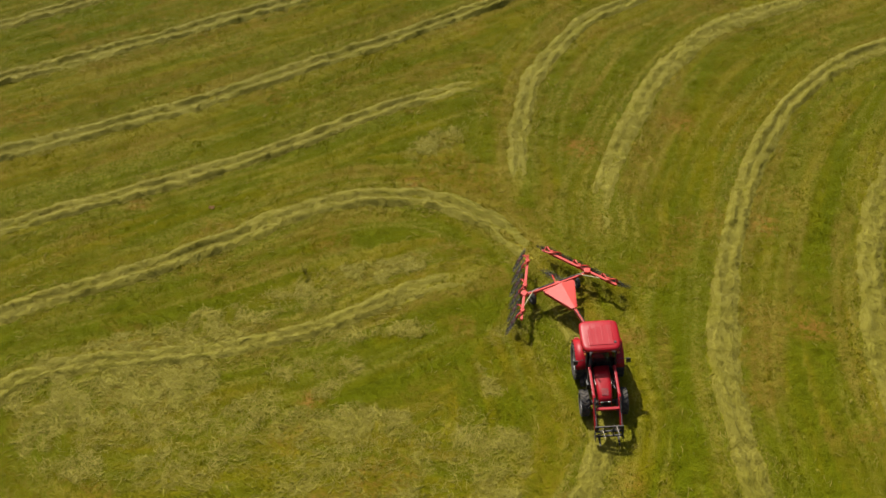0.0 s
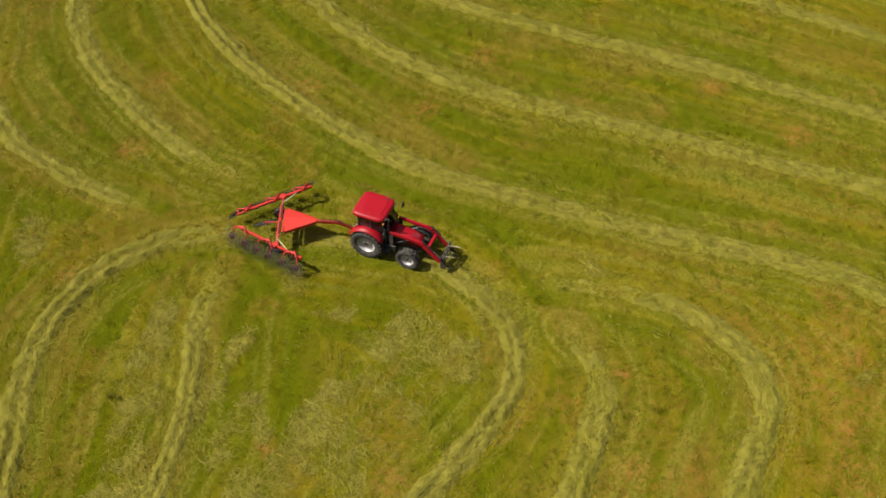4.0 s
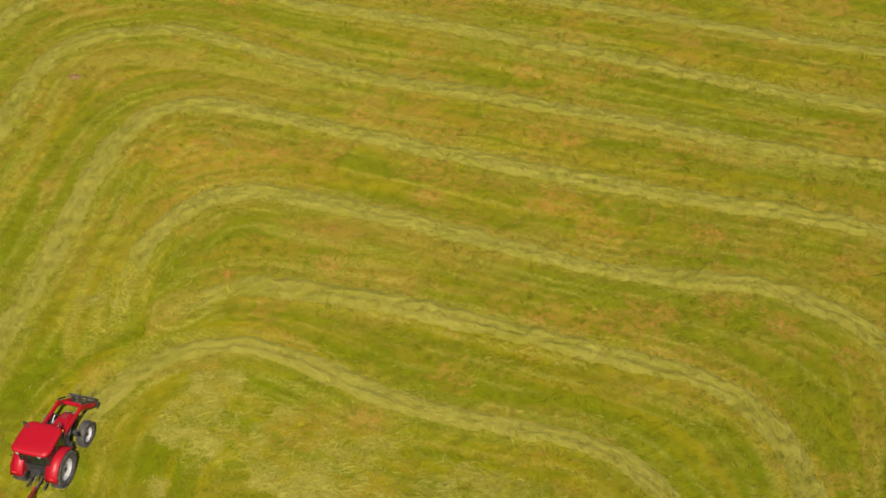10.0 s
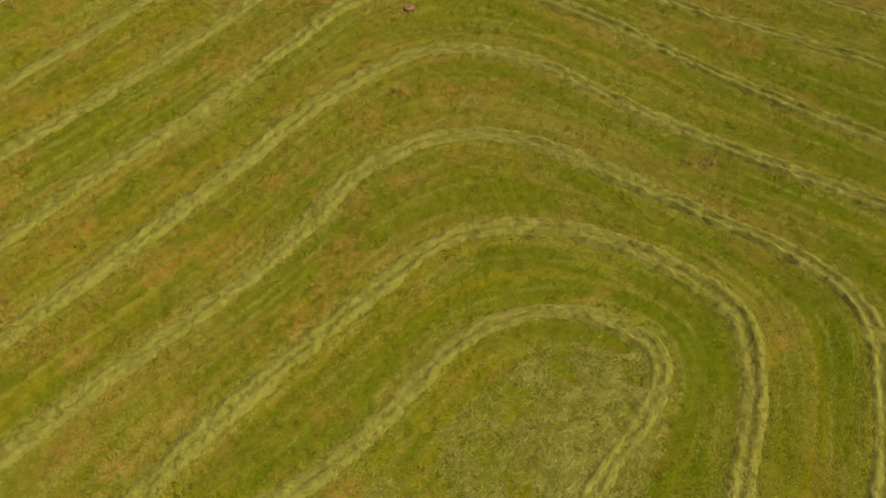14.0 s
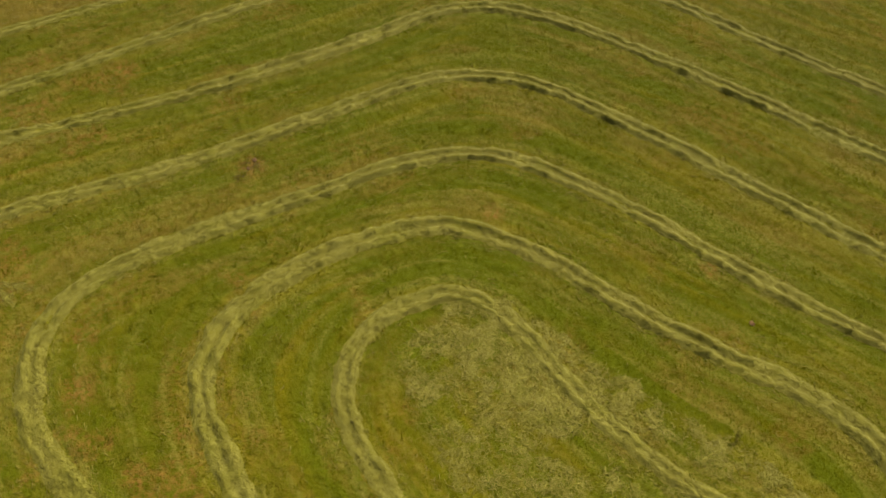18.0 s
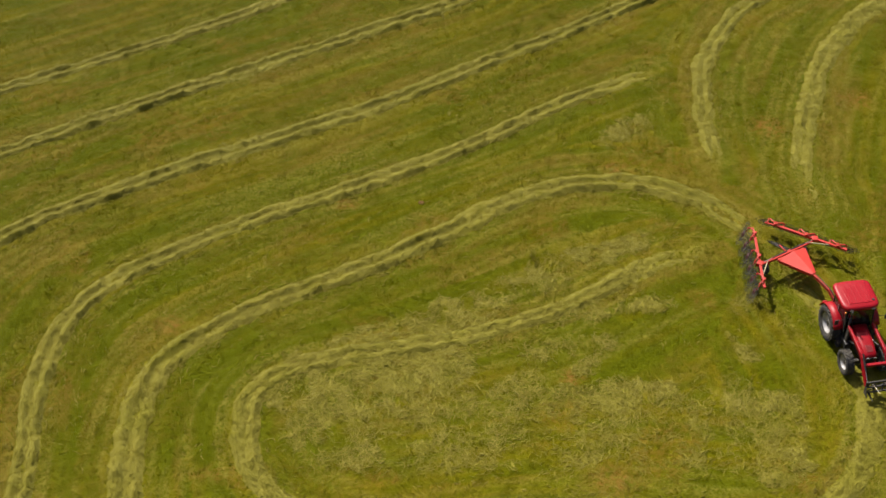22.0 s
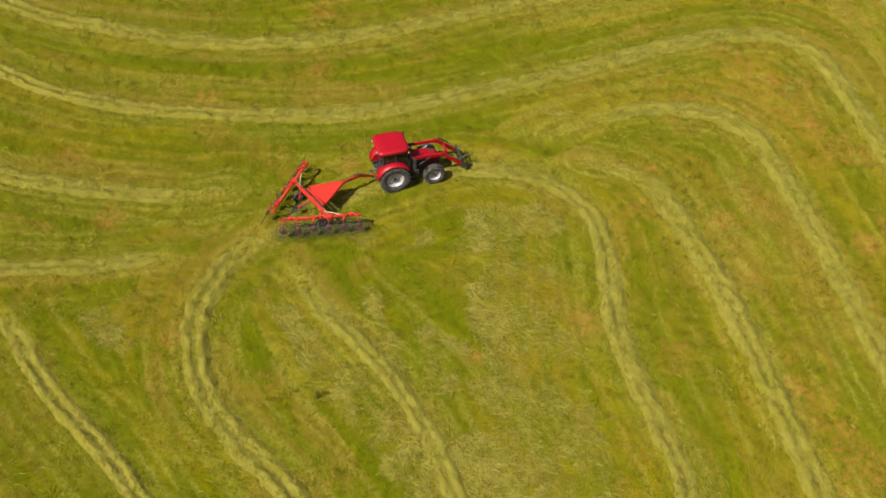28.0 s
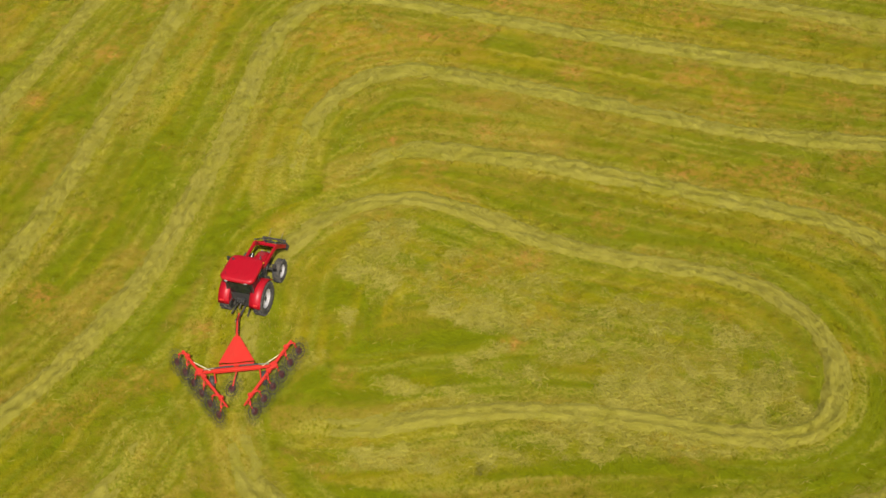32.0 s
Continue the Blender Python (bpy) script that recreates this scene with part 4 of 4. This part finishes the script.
    for z, f in ((roof_z - 0.05, 0.93), (roof_z, 1.0), (roof_z + 0.1, 1.0), (roof_z + 0.16, 0.95), (roof_z + 0.19, 0.84)):
        ring = []
        for k in range(32):
            a = 2 * math.pi * k / 32
            c, s = math.cos(a), math.sin(a)
            ring.append((0.04 + f * 0.86 * math.copysign(abs(c) ** 0.32, c), f * (0.88 - 0.08 * (c > 0) * abs(c)) * math.copysign(abs(s) ** 0.32, s), z + 0.02 * (c < 0)))
        secs.append(ring)
    loft(bm, secs)
    roof = part("roof", bm, RED, t, "sun-faded red cab roof", True)
    bm = bmesh.new()
    box(bm, (1.2, 1.1, 0.018), pose(0.02, 0, roof_z + 0.198), 0.016)
    for y in (-0.40, -0.13, 0.13, 0.40):
        box(bm, (1.04, 0.08, 0.010), pose(0.02, y, roof_z + 0.208), 0.005)
    part("roof_panel", bm, RED, roof)
    for x, out in ((0.90, 1), (-0.82, -1)):
        for side in (1, -1):
            bm = bmesh.new()
            box(bm, (0.05, 0.15, 0.08), pose(x, side * 0.5, roof_z + 0.03), 0.015)
            part("work_lamp", bm, LAMP, roof, "square work lamp")
    # seat, wheel and dashboard behind the glass
    bm = bmesh.new()
    box(bm, (0.5, 0.5, 0.14), pose(0.1, 0, 1.42), 0.05)
    box(bm, (0.14, 0.48, 0.62), pose(-0.16, 0, 1.76, 0, -8, 0), 0.05)
    part("seat", bm, CLOTH, t, "grey operator seat")
    bm = bmesh.new()
    box(bm, (0.22, 0.44, 0.36), pose(0.8, 0, 1.42), 0.04)
    part("dashboard", bm, BLACK, t)
    bm = bmesh.new()
    m2 = Matrix.Translation((0.56, 0, 1.7)) @ Matrix.Rotation(radians(62), 4, "Y") @ Matrix.Rotation(radians(90), 4, "X")
    lathe(bm, [(0.19 + 0.016 * math.cos(a), 0.016 * math.sin(a)) for a in [2 * math.pi * k / 6 for k in range(7)]], 20, m2)
    tube(bm, (0.56, 0, 1.7), (0.74, 0, 1.5), 0.025, 8)
    part("steering_wheel", bm, BLACK, t)
    # rear linkage
    for side in (1, -1):
        bm = bmesh.new()
        beam(bm, (-0.2, side * 0.3, 0.6), (-1.05, side * 0.42, 0.52), 0.05, 0.09)
        tube(bm, (-0.6, side * 0.38, 0.56), (-0.5, side * 0.34, 1.15), 0.025, 8)
        part("lift_arm", bm, CAST, t)
    bm = bmesh.new()
    beam(bm, (-0.1, 0, 0.42), (-1.08, 0, 0.42), 0.09, 0.05)
    tube(bm, (-1.03, 0, 0.36), (-1.03, 0, 0.56), 0.03, 8)
    part("drawbar", bm, CAST, t)
    # toplink and hoses behind the cab
    bm = bmesh.new()
    tube(bm, (-0.45, 0, 1.0), (-1.0, 0, 0.92), 0.035, 10)
    part("top_link", bm, STEEL, t, "worn steel top link")
    bm = bmesh.new()
    box(bm, (0.14, 0.42, 0.2), pose(-0.62, 0.0, 1.12), 0.02)
    for k in range(4):
        tube(bm, (-0.68, -0.15 + 0.1 * k, 1.14), (-0.8, -0.15 + 0.1 * k, 1.1), 0.025, 8)
    part("hydraulic_couplings", bm, BLACK, t, "black block of hydraulic couplings")
    for side in (1, -1):
        bm = bmesh.new()
        box(bm, (0.3, 0.05, 0.22), pose(-0.74, side * 0.5, 0.98, 0, -8, 0), 0.015)
        part("linkage_guard", bm, BLACK, t)
        bm = bmesh.new()
        tube(bm, (0.9, side * 0.64, 1.35), (0.98, side * 0.7, 2.0), 0.016, 8)
        part("grab_rail", bm, BLACK, t, "black grab rail beside the door")
        bm = bmesh.new()
        box(bm, (0.07, 0.09, 0.07), pose(0.86, side * 0.74, roof_z - 0.12), 0.015)
        part("indicator", bm, material_once("amber_lens", (0.55, 0.20, 0.02)), t, "amber indicator lamp")
        bm = bmesh.new()
        box(bm, (0.66, 0.03, 0.06), pose(1.55, side * 0.352, 1.43), 0.01)
        part("bonnet_strip", bm, material_once("pale_decal", (0.45, 0.43, 0.40)), t, "pale strip along the bonnet")
    bm = bmesh.new()
    tube(bm, (-0.55, 0.58, roof_z + 0.1), (-0.58, 0.58, roof_z + 0.5), 0.008, 6, 0.004)
    part("aerial", bm, BLACK, t, "thin black aerial")
    bm = bmesh.new()
    tube(bm, (0.5, 0.62, roof_z + 0.17), (0.5, 0.62, roof_z + 0.2), 0.06, 12)
    tube(bm, (0.5, 0.62, roof_z + 0.2), (0.5, 0.62, roof_z + 0.23), 0.05, 12)
    part("beacon_base", bm, BLACK, t)
    build_loader(t)
    return t


def material_once(name, colour):
    return bpy.data.materials.get(name) or grimy(name, colour, tuple(0.7 * c + 0.02 for c in colour), 0.4)


def build_loader(t):
    """Two bent arms on posts before the cab, with a fork frame held low in front."""
    for side in (1, -1):
        y = side * 0.56
        bm = bmesh.new()
        box(bm, (0.2, 0.1, 1.0), pose(1.2, y, 1.2), 0.02)
        beam(bm, (1.2, side * 0.3, 0.8), (1.2, y, 0.8), 0.16, 0.16)
        part("loader_post", bm, CAST, t, "dark loader mounting post")
        bm = bmesh.new()
        beam(bm, (1.12, y, 1.74), (2.80, y, 1.66), 0.11, 0.17, 0.02)
        beam(bm, (2.72, y, 1.70), (3.80, y, 0.72), 0.11, 0.20, 0.02)
        box(bm, (0.34, 0.125, 0.24), pose(2.76, y, 1.63, 0, 22, 0), 0.03)
        arm = part("loader_arm", bm, RED, t, "glossy red bent loader arm")
        bm = bmesh.new()
        tube(bm, (1.25, y - side * 0.1, 0.95), (1.9, y - side * 0.1, 1.35), 0.045, 10)
        part("lift_cylinder", bm, BLACK, arm)
        bm = bmesh.new()
        tube(bm, (1.9, y - side * 0.1, 1.35), (2.2, y - side * 0.1, 1.53), 0.024, 8)
        part("cylinder_rod", bm, CHROME, arm)
        bm = bmesh.new()
        tube(bm, (2.85, y, 1.84), (3.4, y, 1.36), 0.04, 10)
        part("tilt_cylinder", bm, BLACK, arm)
        bm = bmesh.new()
        tube(bm, (3.4, y, 1.36), (3.82, y, 1.0), 0.02, 8)
        part("cylinder_rod", bm, CHROME, arm)
        bm = bmesh.new()
        beam(bm, (3.74, y, 0.76), (3.86, y, 1.02), 0.05, 0.08)
        part("tilt_link", bm, CAST, arm)
    bm = bmesh.new()
    beam(bm, (3.12, -0.52, 1.34), (3.12, 0.52, 1.34), 0.14, 0.12, 0.02)
    part("cross_tube", bm, RED, t, "red tube between the loader arms")
    for side in (1, -1):
        bm = bmesh.new()
        tube(bm, (2.8, side * 0.48, 1.66), (3.02, side * 0.42, 1.44), 0.014, 6)
        tube(bm, (3.01, side * 0.42, 1.45), (3.4, side * 0.46, 1.1), 0.014, 6)
        part("hydraulic_hose", bm, BLACK, t)
    # fork frame with a cross of bars, two tines and two long spikes
    bm = bmesh.new()
    for y in (-0.6, -0.2, 0.2, 0.6):
        beam(bm, (3.90, y, 0.40), (3.84, y, 1.08), 0.05, 0.05)
    for z in (0.44, 0.76, 1.05):
        beam(bm, (3.92 - 0.09 * (z - 0.4), -0.63, z), (3.92 - 0.09 * (z - 0.4), 0.63, z), 0.06, 0.08)
    beam(bm, (3.9, -0.55, 0.48), (3.86, 0.55, 1.02), 0.04, 0.05)
    for side in (1, -1):
        beam(bm, (3.82, side * 0.5, 0.66), (3.82, side * 0.5, 0.98), 0.08, 0.12)
        plate_between(bm, [(3.84, side * 0.6, 0.36), (4.2, side * 0.6, 0.38), (3.96, side * 0.6, 0.8), (3.84, side * 0.6, 0.8)], 0.02, (0, side, 0))
    frame_part = part("fork_frame", bm, CAST, t, "dark worn fork frame")
    for y in (-0.42, 0.42):
        bm = bmesh.new()
        loft(bm, [[(3.9, y - 0.05, 0.38), (3.9, y + 0.05, 0.38), (3.9, y + 0.05, 0.43), (3.9, y - 0.05, 0.43)],
                  [(4.4, y - 0.02, 0.38), (4.4, y + 0.02, 0.38), (4.4, y + 0.02, 0.395), (4.4, y - 0.02, 0.395)]])
        part("fork_tine", bm, CAST, frame_part)
    for y, z in ((0.32, 1.05), (-0.3, 0.9)):
        bm = bmesh.new()
        tube(bm, (3.86, y, z), (4.5, y + 0.05, z + 0.12), 0.026, 8, 0.008)
        part("spike", bm, STEEL, frame_part, "pale steel bale spike")


# ---- hay rake: x ahead along the drawbar, origin on the ground under the hitch ----
def rake_wheel_meshes():
    """Tyre-less wheel of wire tines round a dished hub, turning about the y axis."""
    bm = bmesh.new()
    lathe(bm, [(0.36 + 0.014 * math.cos(a), 0.014 * math.sin(a)) for a in [2 * math.pi * k / 5 for k in range(6)]], 28)
    lathe(bm, [(0.20 + 0.01 * math.cos(a), 0.01 * math.sin(a)) for a in [2 * math.pi * k / 5 for k in range(6)]], 20)
    for k in range(36):
        a = 2 * math.pi * k / 36
        u, v = Vector((math.cos(a), 0, math.sin(a))), Vector((-math.sin(a), 0, math.cos(a)))
        tube(bm, u * 0.12, u * 0.52 + v * 0.03, 0.006, 4)
        tube(bm, u * 0.52 + v * 0.03, u * 0.68 - v * 0.09 + Vector((0, 0.02, 0)), 0.0075, 4, 0.004)
    tines = bpy.data.meshes.new("tine_ring")
    bm.to_mesh(tines)
    bm.free()
    tines.materials.append(TINE)
    bm = bmesh.new()
    lathe(bm, [(0.001, 0.07), (0.06, 0.07), (0.075, 0.03), (0.165, 0.012), (0.165, -0.012), (0.07, -0.03), (0.001, -0.05)], 18)
    for k in range(6):
        a = 2 * math.pi * k / 6
        tube(bm, (0.1 * math.cos(a), 0.0, 0.1 * math.sin(a)), (0.1 * math.cos(a), 0.03, 0.1 * math.sin(a)), 0.012, 6)
    bmesh.ops.recalc_face_normals(bm, faces=bm.faces)
    hub = bpy.data.meshes.new("hub")
    bm.to_mesh(hub)
    bm.free()
    hub.materials.append(material_once("dark_red_hub", (0.040, 0.009, 0.008)))
    return tines, hub


def build_rake(m):
    r = thing("hay_rake", m, "orange-red V-shaped wheel rake hitched behind the tractor", "hay rake")
    # drawbar rising to the sheet
    bm = bmesh.new()
    beam(bm, (0.0, 0, 0.52), (-0.85, 0, 0.98), 0.11, 0.12, 0.015)
    beam(bm, (-0.8, 0, 0.97), (-2.0, 0, 1.05), 0.12, 0.13, 0.015)
    box(bm, (0.2, 0.1, 0.1), pose(0.06, 0, 0.5), 0.02)
    bar = part("drawbar", bm, ORANGE_RED, r, "orange-red square drawbar")
    for y in (-0.05, 0.05):
        bm = bmesh.new()
        tube(bm, (-0.2, y, 0.72), (-0.85, y, 1.08), 0.014, 6)
        tube(bm, (-0.85, y, 1.08), (-1.75, y * 1.2, 1.16), 0.014, 6)
        tube(bm, (-0.2, y, 0.72), (0.55, y * 3, 1.0), 0.012, 6)
        part("hydraulic_hose", bm, BLACK, bar)
    bm = bmesh.new()
    beam(bm, (-0.55, 0.09, 0.9), (-0.9, 0.09, 1.06), 0.03, 0.06)
    part("jack_stand", bm, STEEL, bar, "bare steel parking jack")
    # folded three-cornered sheet
    bm = bmesh.new()
    tip, bl, br, bc = (-1.9, 0, 1.15), (-3.45, 0.8, 1.10), (-3.45, -0.8, 1.06), (-3.58, 0.15, 1.15)
    tl, tr = (-1.92, 0.13, 1.13), (-1.92, -0.13, 1.13)
    plate_between(bm, [tip, bc, bl, tl], 0.012)
    plate_between(bm, [tip, tr, br, bc], 0.012)
    for s in (1, -1):
        plate_between(bm, [(-1.92, s * 0.13, 1.13), (-3.45, s * 0.8, 1.08 + 0.02 * s), (-3.45, s * 0.8, 0.9), (-1.92, s * 0.13, 0.98)], 0.012, (0, s, 0))
    part("cover_sheet", bm, ORANGE_RED, r, "three-cornered orange-red folded sheet")
    # cross beam with its cylinders
    bm = bmesh.new()
    beam(bm, (-3.78, -1.05, 0.92), (-3.78, 1.05, 0.92), 0.16, 0.16, 0.015)
    beam(bm, (-3.56, -0.8, 0.98), (-3.56, 0.8, 0.98), 0.1, 0.12, 0.012)
    part("cross_beam", bm, ORANGE_RED, r)
    for s in (1, -1):
        bm = bmesh.new()
        beam(bm, (-3.78, s * 0.98, 0.92), (-3.78, s * 1.72, 0.92), 0.11, 0.11, 0.012)
        part("sliding_beam", bm, ORANGE_RED, r)
        bm = bmesh.new()
        tube(bm, (-3.74, s * 0.12, 1.12), (-3.74, s * 1.0, 1.1), 0.035, 10)
        part("spread_cylinder", bm, BLACK, r)
        bm = bmesh.new()
        tube(bm, (-3.74, s * 1.0, 1.1), (-3.76, s * 1.62, 1.06), 0.018, 8)
        part("cylinder_rod", bm, CHROME, r, "bright cylinder rod")
        # carrying wheel
        add_wheel(r, "carrying_wheel", (-3.95, s * 1.2, 0.33), 0.33, 0.2, 14, s)
        bm = bmesh.new()
        beam(bm, (-3.8, s * 1.04, 0.88), (-3.95, s * 1.04, 0.33), 0.06, 0.08)
        tube(bm, (-3.95, s * 1.0, 0.33), (-3.95, s * 1.24, 0.33), 0.03, 8)
        part("wheel_fork", bm, ORANGE_RED, r)
    tines, hub = rake_wheel_meshes()
    for s in (1, -1):
        turn = radians(31)
        back_way = Vector((-math.cos(turn), -s * math.sin(turn), 0))
        outward = Vector((-math.sin(turn), s * math.cos(turn), 0))
        pivot = Vector((-3.8, s * 1.7, 1.0))
        a, b = pivot - back_way * 1.62, pivot + back_way * 1.95
        bm = bmesh.new()
        beam(bm, a, b, 0.12, 0.12, 0.015)
        box(bm, (0.3, 0.3, 0.2), Matrix.Translation(pivot) @ Matrix.Rotation(-s * turn, 4, "Z"), 0.03)
        arm = part("rake_arm", bm, ORANGE_RED, r, "orange-red square rake arm")
        # the thinner end that trails behind
        bm = bmesh.new()
        beam(bm, b - back_way * 0.05, b + back_way * 0.62 - Vector((0, 0, 0.05)), 0.07, 0.07, 0.01)
        part("arm_extension", bm, ORANGE_RED, arm)
        bm = bmesh.new()
        tube(bm, pivot + Vector((0, -s * 0.5, 0.02)), a + back_way * 0.75, 0.022, 8)
        part("arm_brace", bm, PALE, arm, "pale worn brace rod")
        # three curved rockers, each over a pair of wheels
        for k in range(3):
            mid = a + back_way * (0.5 + 1.58 * k)
            bm = bmesh.new()
            hook = [mid - back_way * 0.42 + outward * 0.26, mid - back_way * 0.34 + outward * 0.2 + Vector((0, 0, 0.13)), mid - back_way * 0.12 + outward * 0.03 + Vector((0, 0, 0.16)),
                    mid + back_way * 0.12 + outward * 0.03 + Vector((0, 0, 0.16)), mid + back_way * 0.34 + outward * 0.2 + Vector((0, 0, 0.13)), mid + back_way * 0.42 + outward * 0.26]
            for u, v in zip(hook, hook[1:]):
                tube(bm, u, v, 0.036, 8)
            box(bm, (0.2, 0.16, 0.18), Matrix.Translation(mid + Vector((0, 0, 0.08))) @ Matrix.Rotation(-s * turn, 4, "Z"), 0.02)
            part("rocker", bm, ORANGE_RED, arm, "curved orange-red rocker")
        for k in range(6):
            at = a + back_way * (0.12 + 0.79 * k)
            centre = at + outward * 0.38 + Vector((0, 0, 0.64 - at.z))
            bm = bmesh.new()
            tube(bm, at, at + outward * 0.2 + Vector((0, 0, 0.06)), 0.03, 8)
            tube(bm, at + outward * 0.2 + Vector((0, 0, 0.06)), centre, 0.026, 8)
            part("wheel_crank", bm, ORANGE_RED, arm)
            wheel = new("rake_wheel", tines)
            wheel.parent = r
            # the wheel's axis points outwards and a little up
            axis = (outward + back_way * 0.14 + Vector((0, 0, 0.48))).normalized()
            flat = Vector((0, 0, 1)).cross(axis).normalized()
            wheel.matrix_local = Matrix.Translation(centre + outward * 0.05) @ Matrix((-flat, axis, -flat.cross(axis))).transposed().to_4x4() @ Matrix.Rotation(0.7 * k, 4, "Y")
            tagged(wheel, "dark rake wheel of wire tines")
            boss = new("hub", hub)
            boss.parent = wheel
    # middle wheel that stirs the strip between the arms
    bm = bmesh.new()
    beam(bm, (-3.8, 0.0, 0.9), (-4.55, 0.2, 0.66), 0.05, 0.06)
    part("splitter_arm", bm, ORANGE_RED, r)
    wheel = new("rake_wheel", tines)
    wheel.parent = r
    wheel.matrix_local = Matrix.Translation((-4.6, 0.26, 0.56)) @ Matrix.Rotation(radians(28), 4, "Z") @ Matrix.Rotation(radians(55), 4, "X")
    boss = new("hub", hub)
    boss.parent = wheel
    return r


TRACTOR_AT, TRACTOR_WAY = (8.88, 0.8), -80.0
RAKE_WAY = -59.0
build_tractor(pose(*TRACTOR_AT, 0.0, 0, 0, TRACTOR_WAY))
hitch = pose(*TRACTOR_AT, 0.0, 0, 0, TRACTOR_WAY) @ Vector((-1.1, 0, 0))
build_rake(pose(hitch.x, hitch.y, 0.0, 0, 0, RAKE_WAY))


# ---- small things in the meadow ----
def build_molehill(x, y, size, seed):
    rng = np.random.default_rng(seed)
    bm = bmesh.new()
    bmesh.ops.create_icosphere(bm, subdivisions=3, radius=1)
    for v in bm.verts:
        v.co *= 1 + 0.28 * (noise.noise(v.co * 2.1 + Vector((seed, 0, 0))) + 0.6 * noise.noise(v.co * 5.0))
        v.co = Vector((v.co.x * size, v.co.y * size * 0.8, max(v.co.z, -0.15) * size * 0.42))
    for k in range(14):
        a, d = rng.uniform(0, 6.28), size * rng.uniform(0.8, 1.5)
        bmesh.ops.create_icosphere(bm, subdivisions=1, radius=size * rng.uniform(0.06, 0.16), matrix=pose(d * math.cos(a), d * math.sin(a), 0.02))
    me = bpy.data.meshes.new("molehill")
    bm.to_mesh(me)
    bm.free()
    me.materials.append(EARTH)
    ob = new("molehill", me)
    ob.location = (x, y, 0.0)
    tagged(ob, "small heap of dark crumbly soil in the grass", "molehill", "heaps of soil")


for x, y, size, seed in ((-11.45, 9.45, 0.16, 6), (25.6, -24.9, 0.34, 1), (-31.0, -34.4, 0.42, 2), (-31.7, -10.1, 0.15, 3), (-31.1, -10.6, 0.12, 4), (-30.4, -34.3, 0.16, 5)):
    build_molehill(x, y, size, seed)


def build_weed(x, y):
    """A tall dry stalk that the mower left."""
    rng = random.Random(3)
    t = thing("weed", pose(x, y, 0), "tall pale dry weed still standing in mown grass", "weed")
    bm = bmesh.new()
    for k in range(6):
        tip = Vector((rng.uniform(-0.16, 0.16), rng.uniform(-0.16, 0.16), rng.uniform(0.35, 0.62)))
        tube(bm, (tip.x * 0.2, tip.y * 0.2, -0.02), tip, 0.012, 5, 0.006)
    part("stalk", bm, HAY_LOOSE, t)
    bm = bmesh.new()
    for k in range(70):
        c = Vector((rng.uniform(-0.18, 0.18), rng.uniform(-0.18, 0.18), rng.uniform(0.2, 0.66)))
        m2 = Matrix.Translation(c) @ Euler((rng.uniform(0, 3), rng.uniform(0, 3), rng.uniform(0, 6))).to_matrix().to_4x4()
        f = bm.faces.new([bm.verts.new(m2 @ Vector(p)) for p in ((-0.06, 0, 0), (0, 0.018, 0), (0.07, 0, 0.01), (0, -0.018, 0))])
    part("seed_head", bm, HAY_LOOSE, t)


build_weed(-5.65, 5.35)


def build_fence():
    """A white tape on slim posts along the southern verge."""
    f = thing("electric_fence", pose(0, -52.4, 0), "white electric fence tape on slim posts along the verge", "fence")
    xs = [2.0 + 7.5 * k for k in range(-5, 5)]
    points = []
    for x in xs:
        y = 0.157 * x + 0.15 * math.sin(x)
        points.append((x, y))
        bm = bmesh.new()
        tube(bm, (x, y, -0.1), (x, y, 1.0), 0.03, 8)
        box(bm, (0.05, 0.08, 0.06), pose(x, y, 0.9))
        part("post", bm, WOOD, f)
    bm = bmesh.new()
    for (x0, y0), (x1, y1) in zip(points, points[1:]):
        last = None
        for k in range(9):
            s = k / 8
            p = Vector((x0 + (x1 - x0) * s, y0 + (y1 - y0) * s, 0.92 - 0.16 * 4 * s * (1 - s)))
            if last:
                beam(bm, last, p, 0.012, 0.022, 0)
            last = p
    part("tape", bm, ROPE, f, "white woven fence tape")


build_fence()
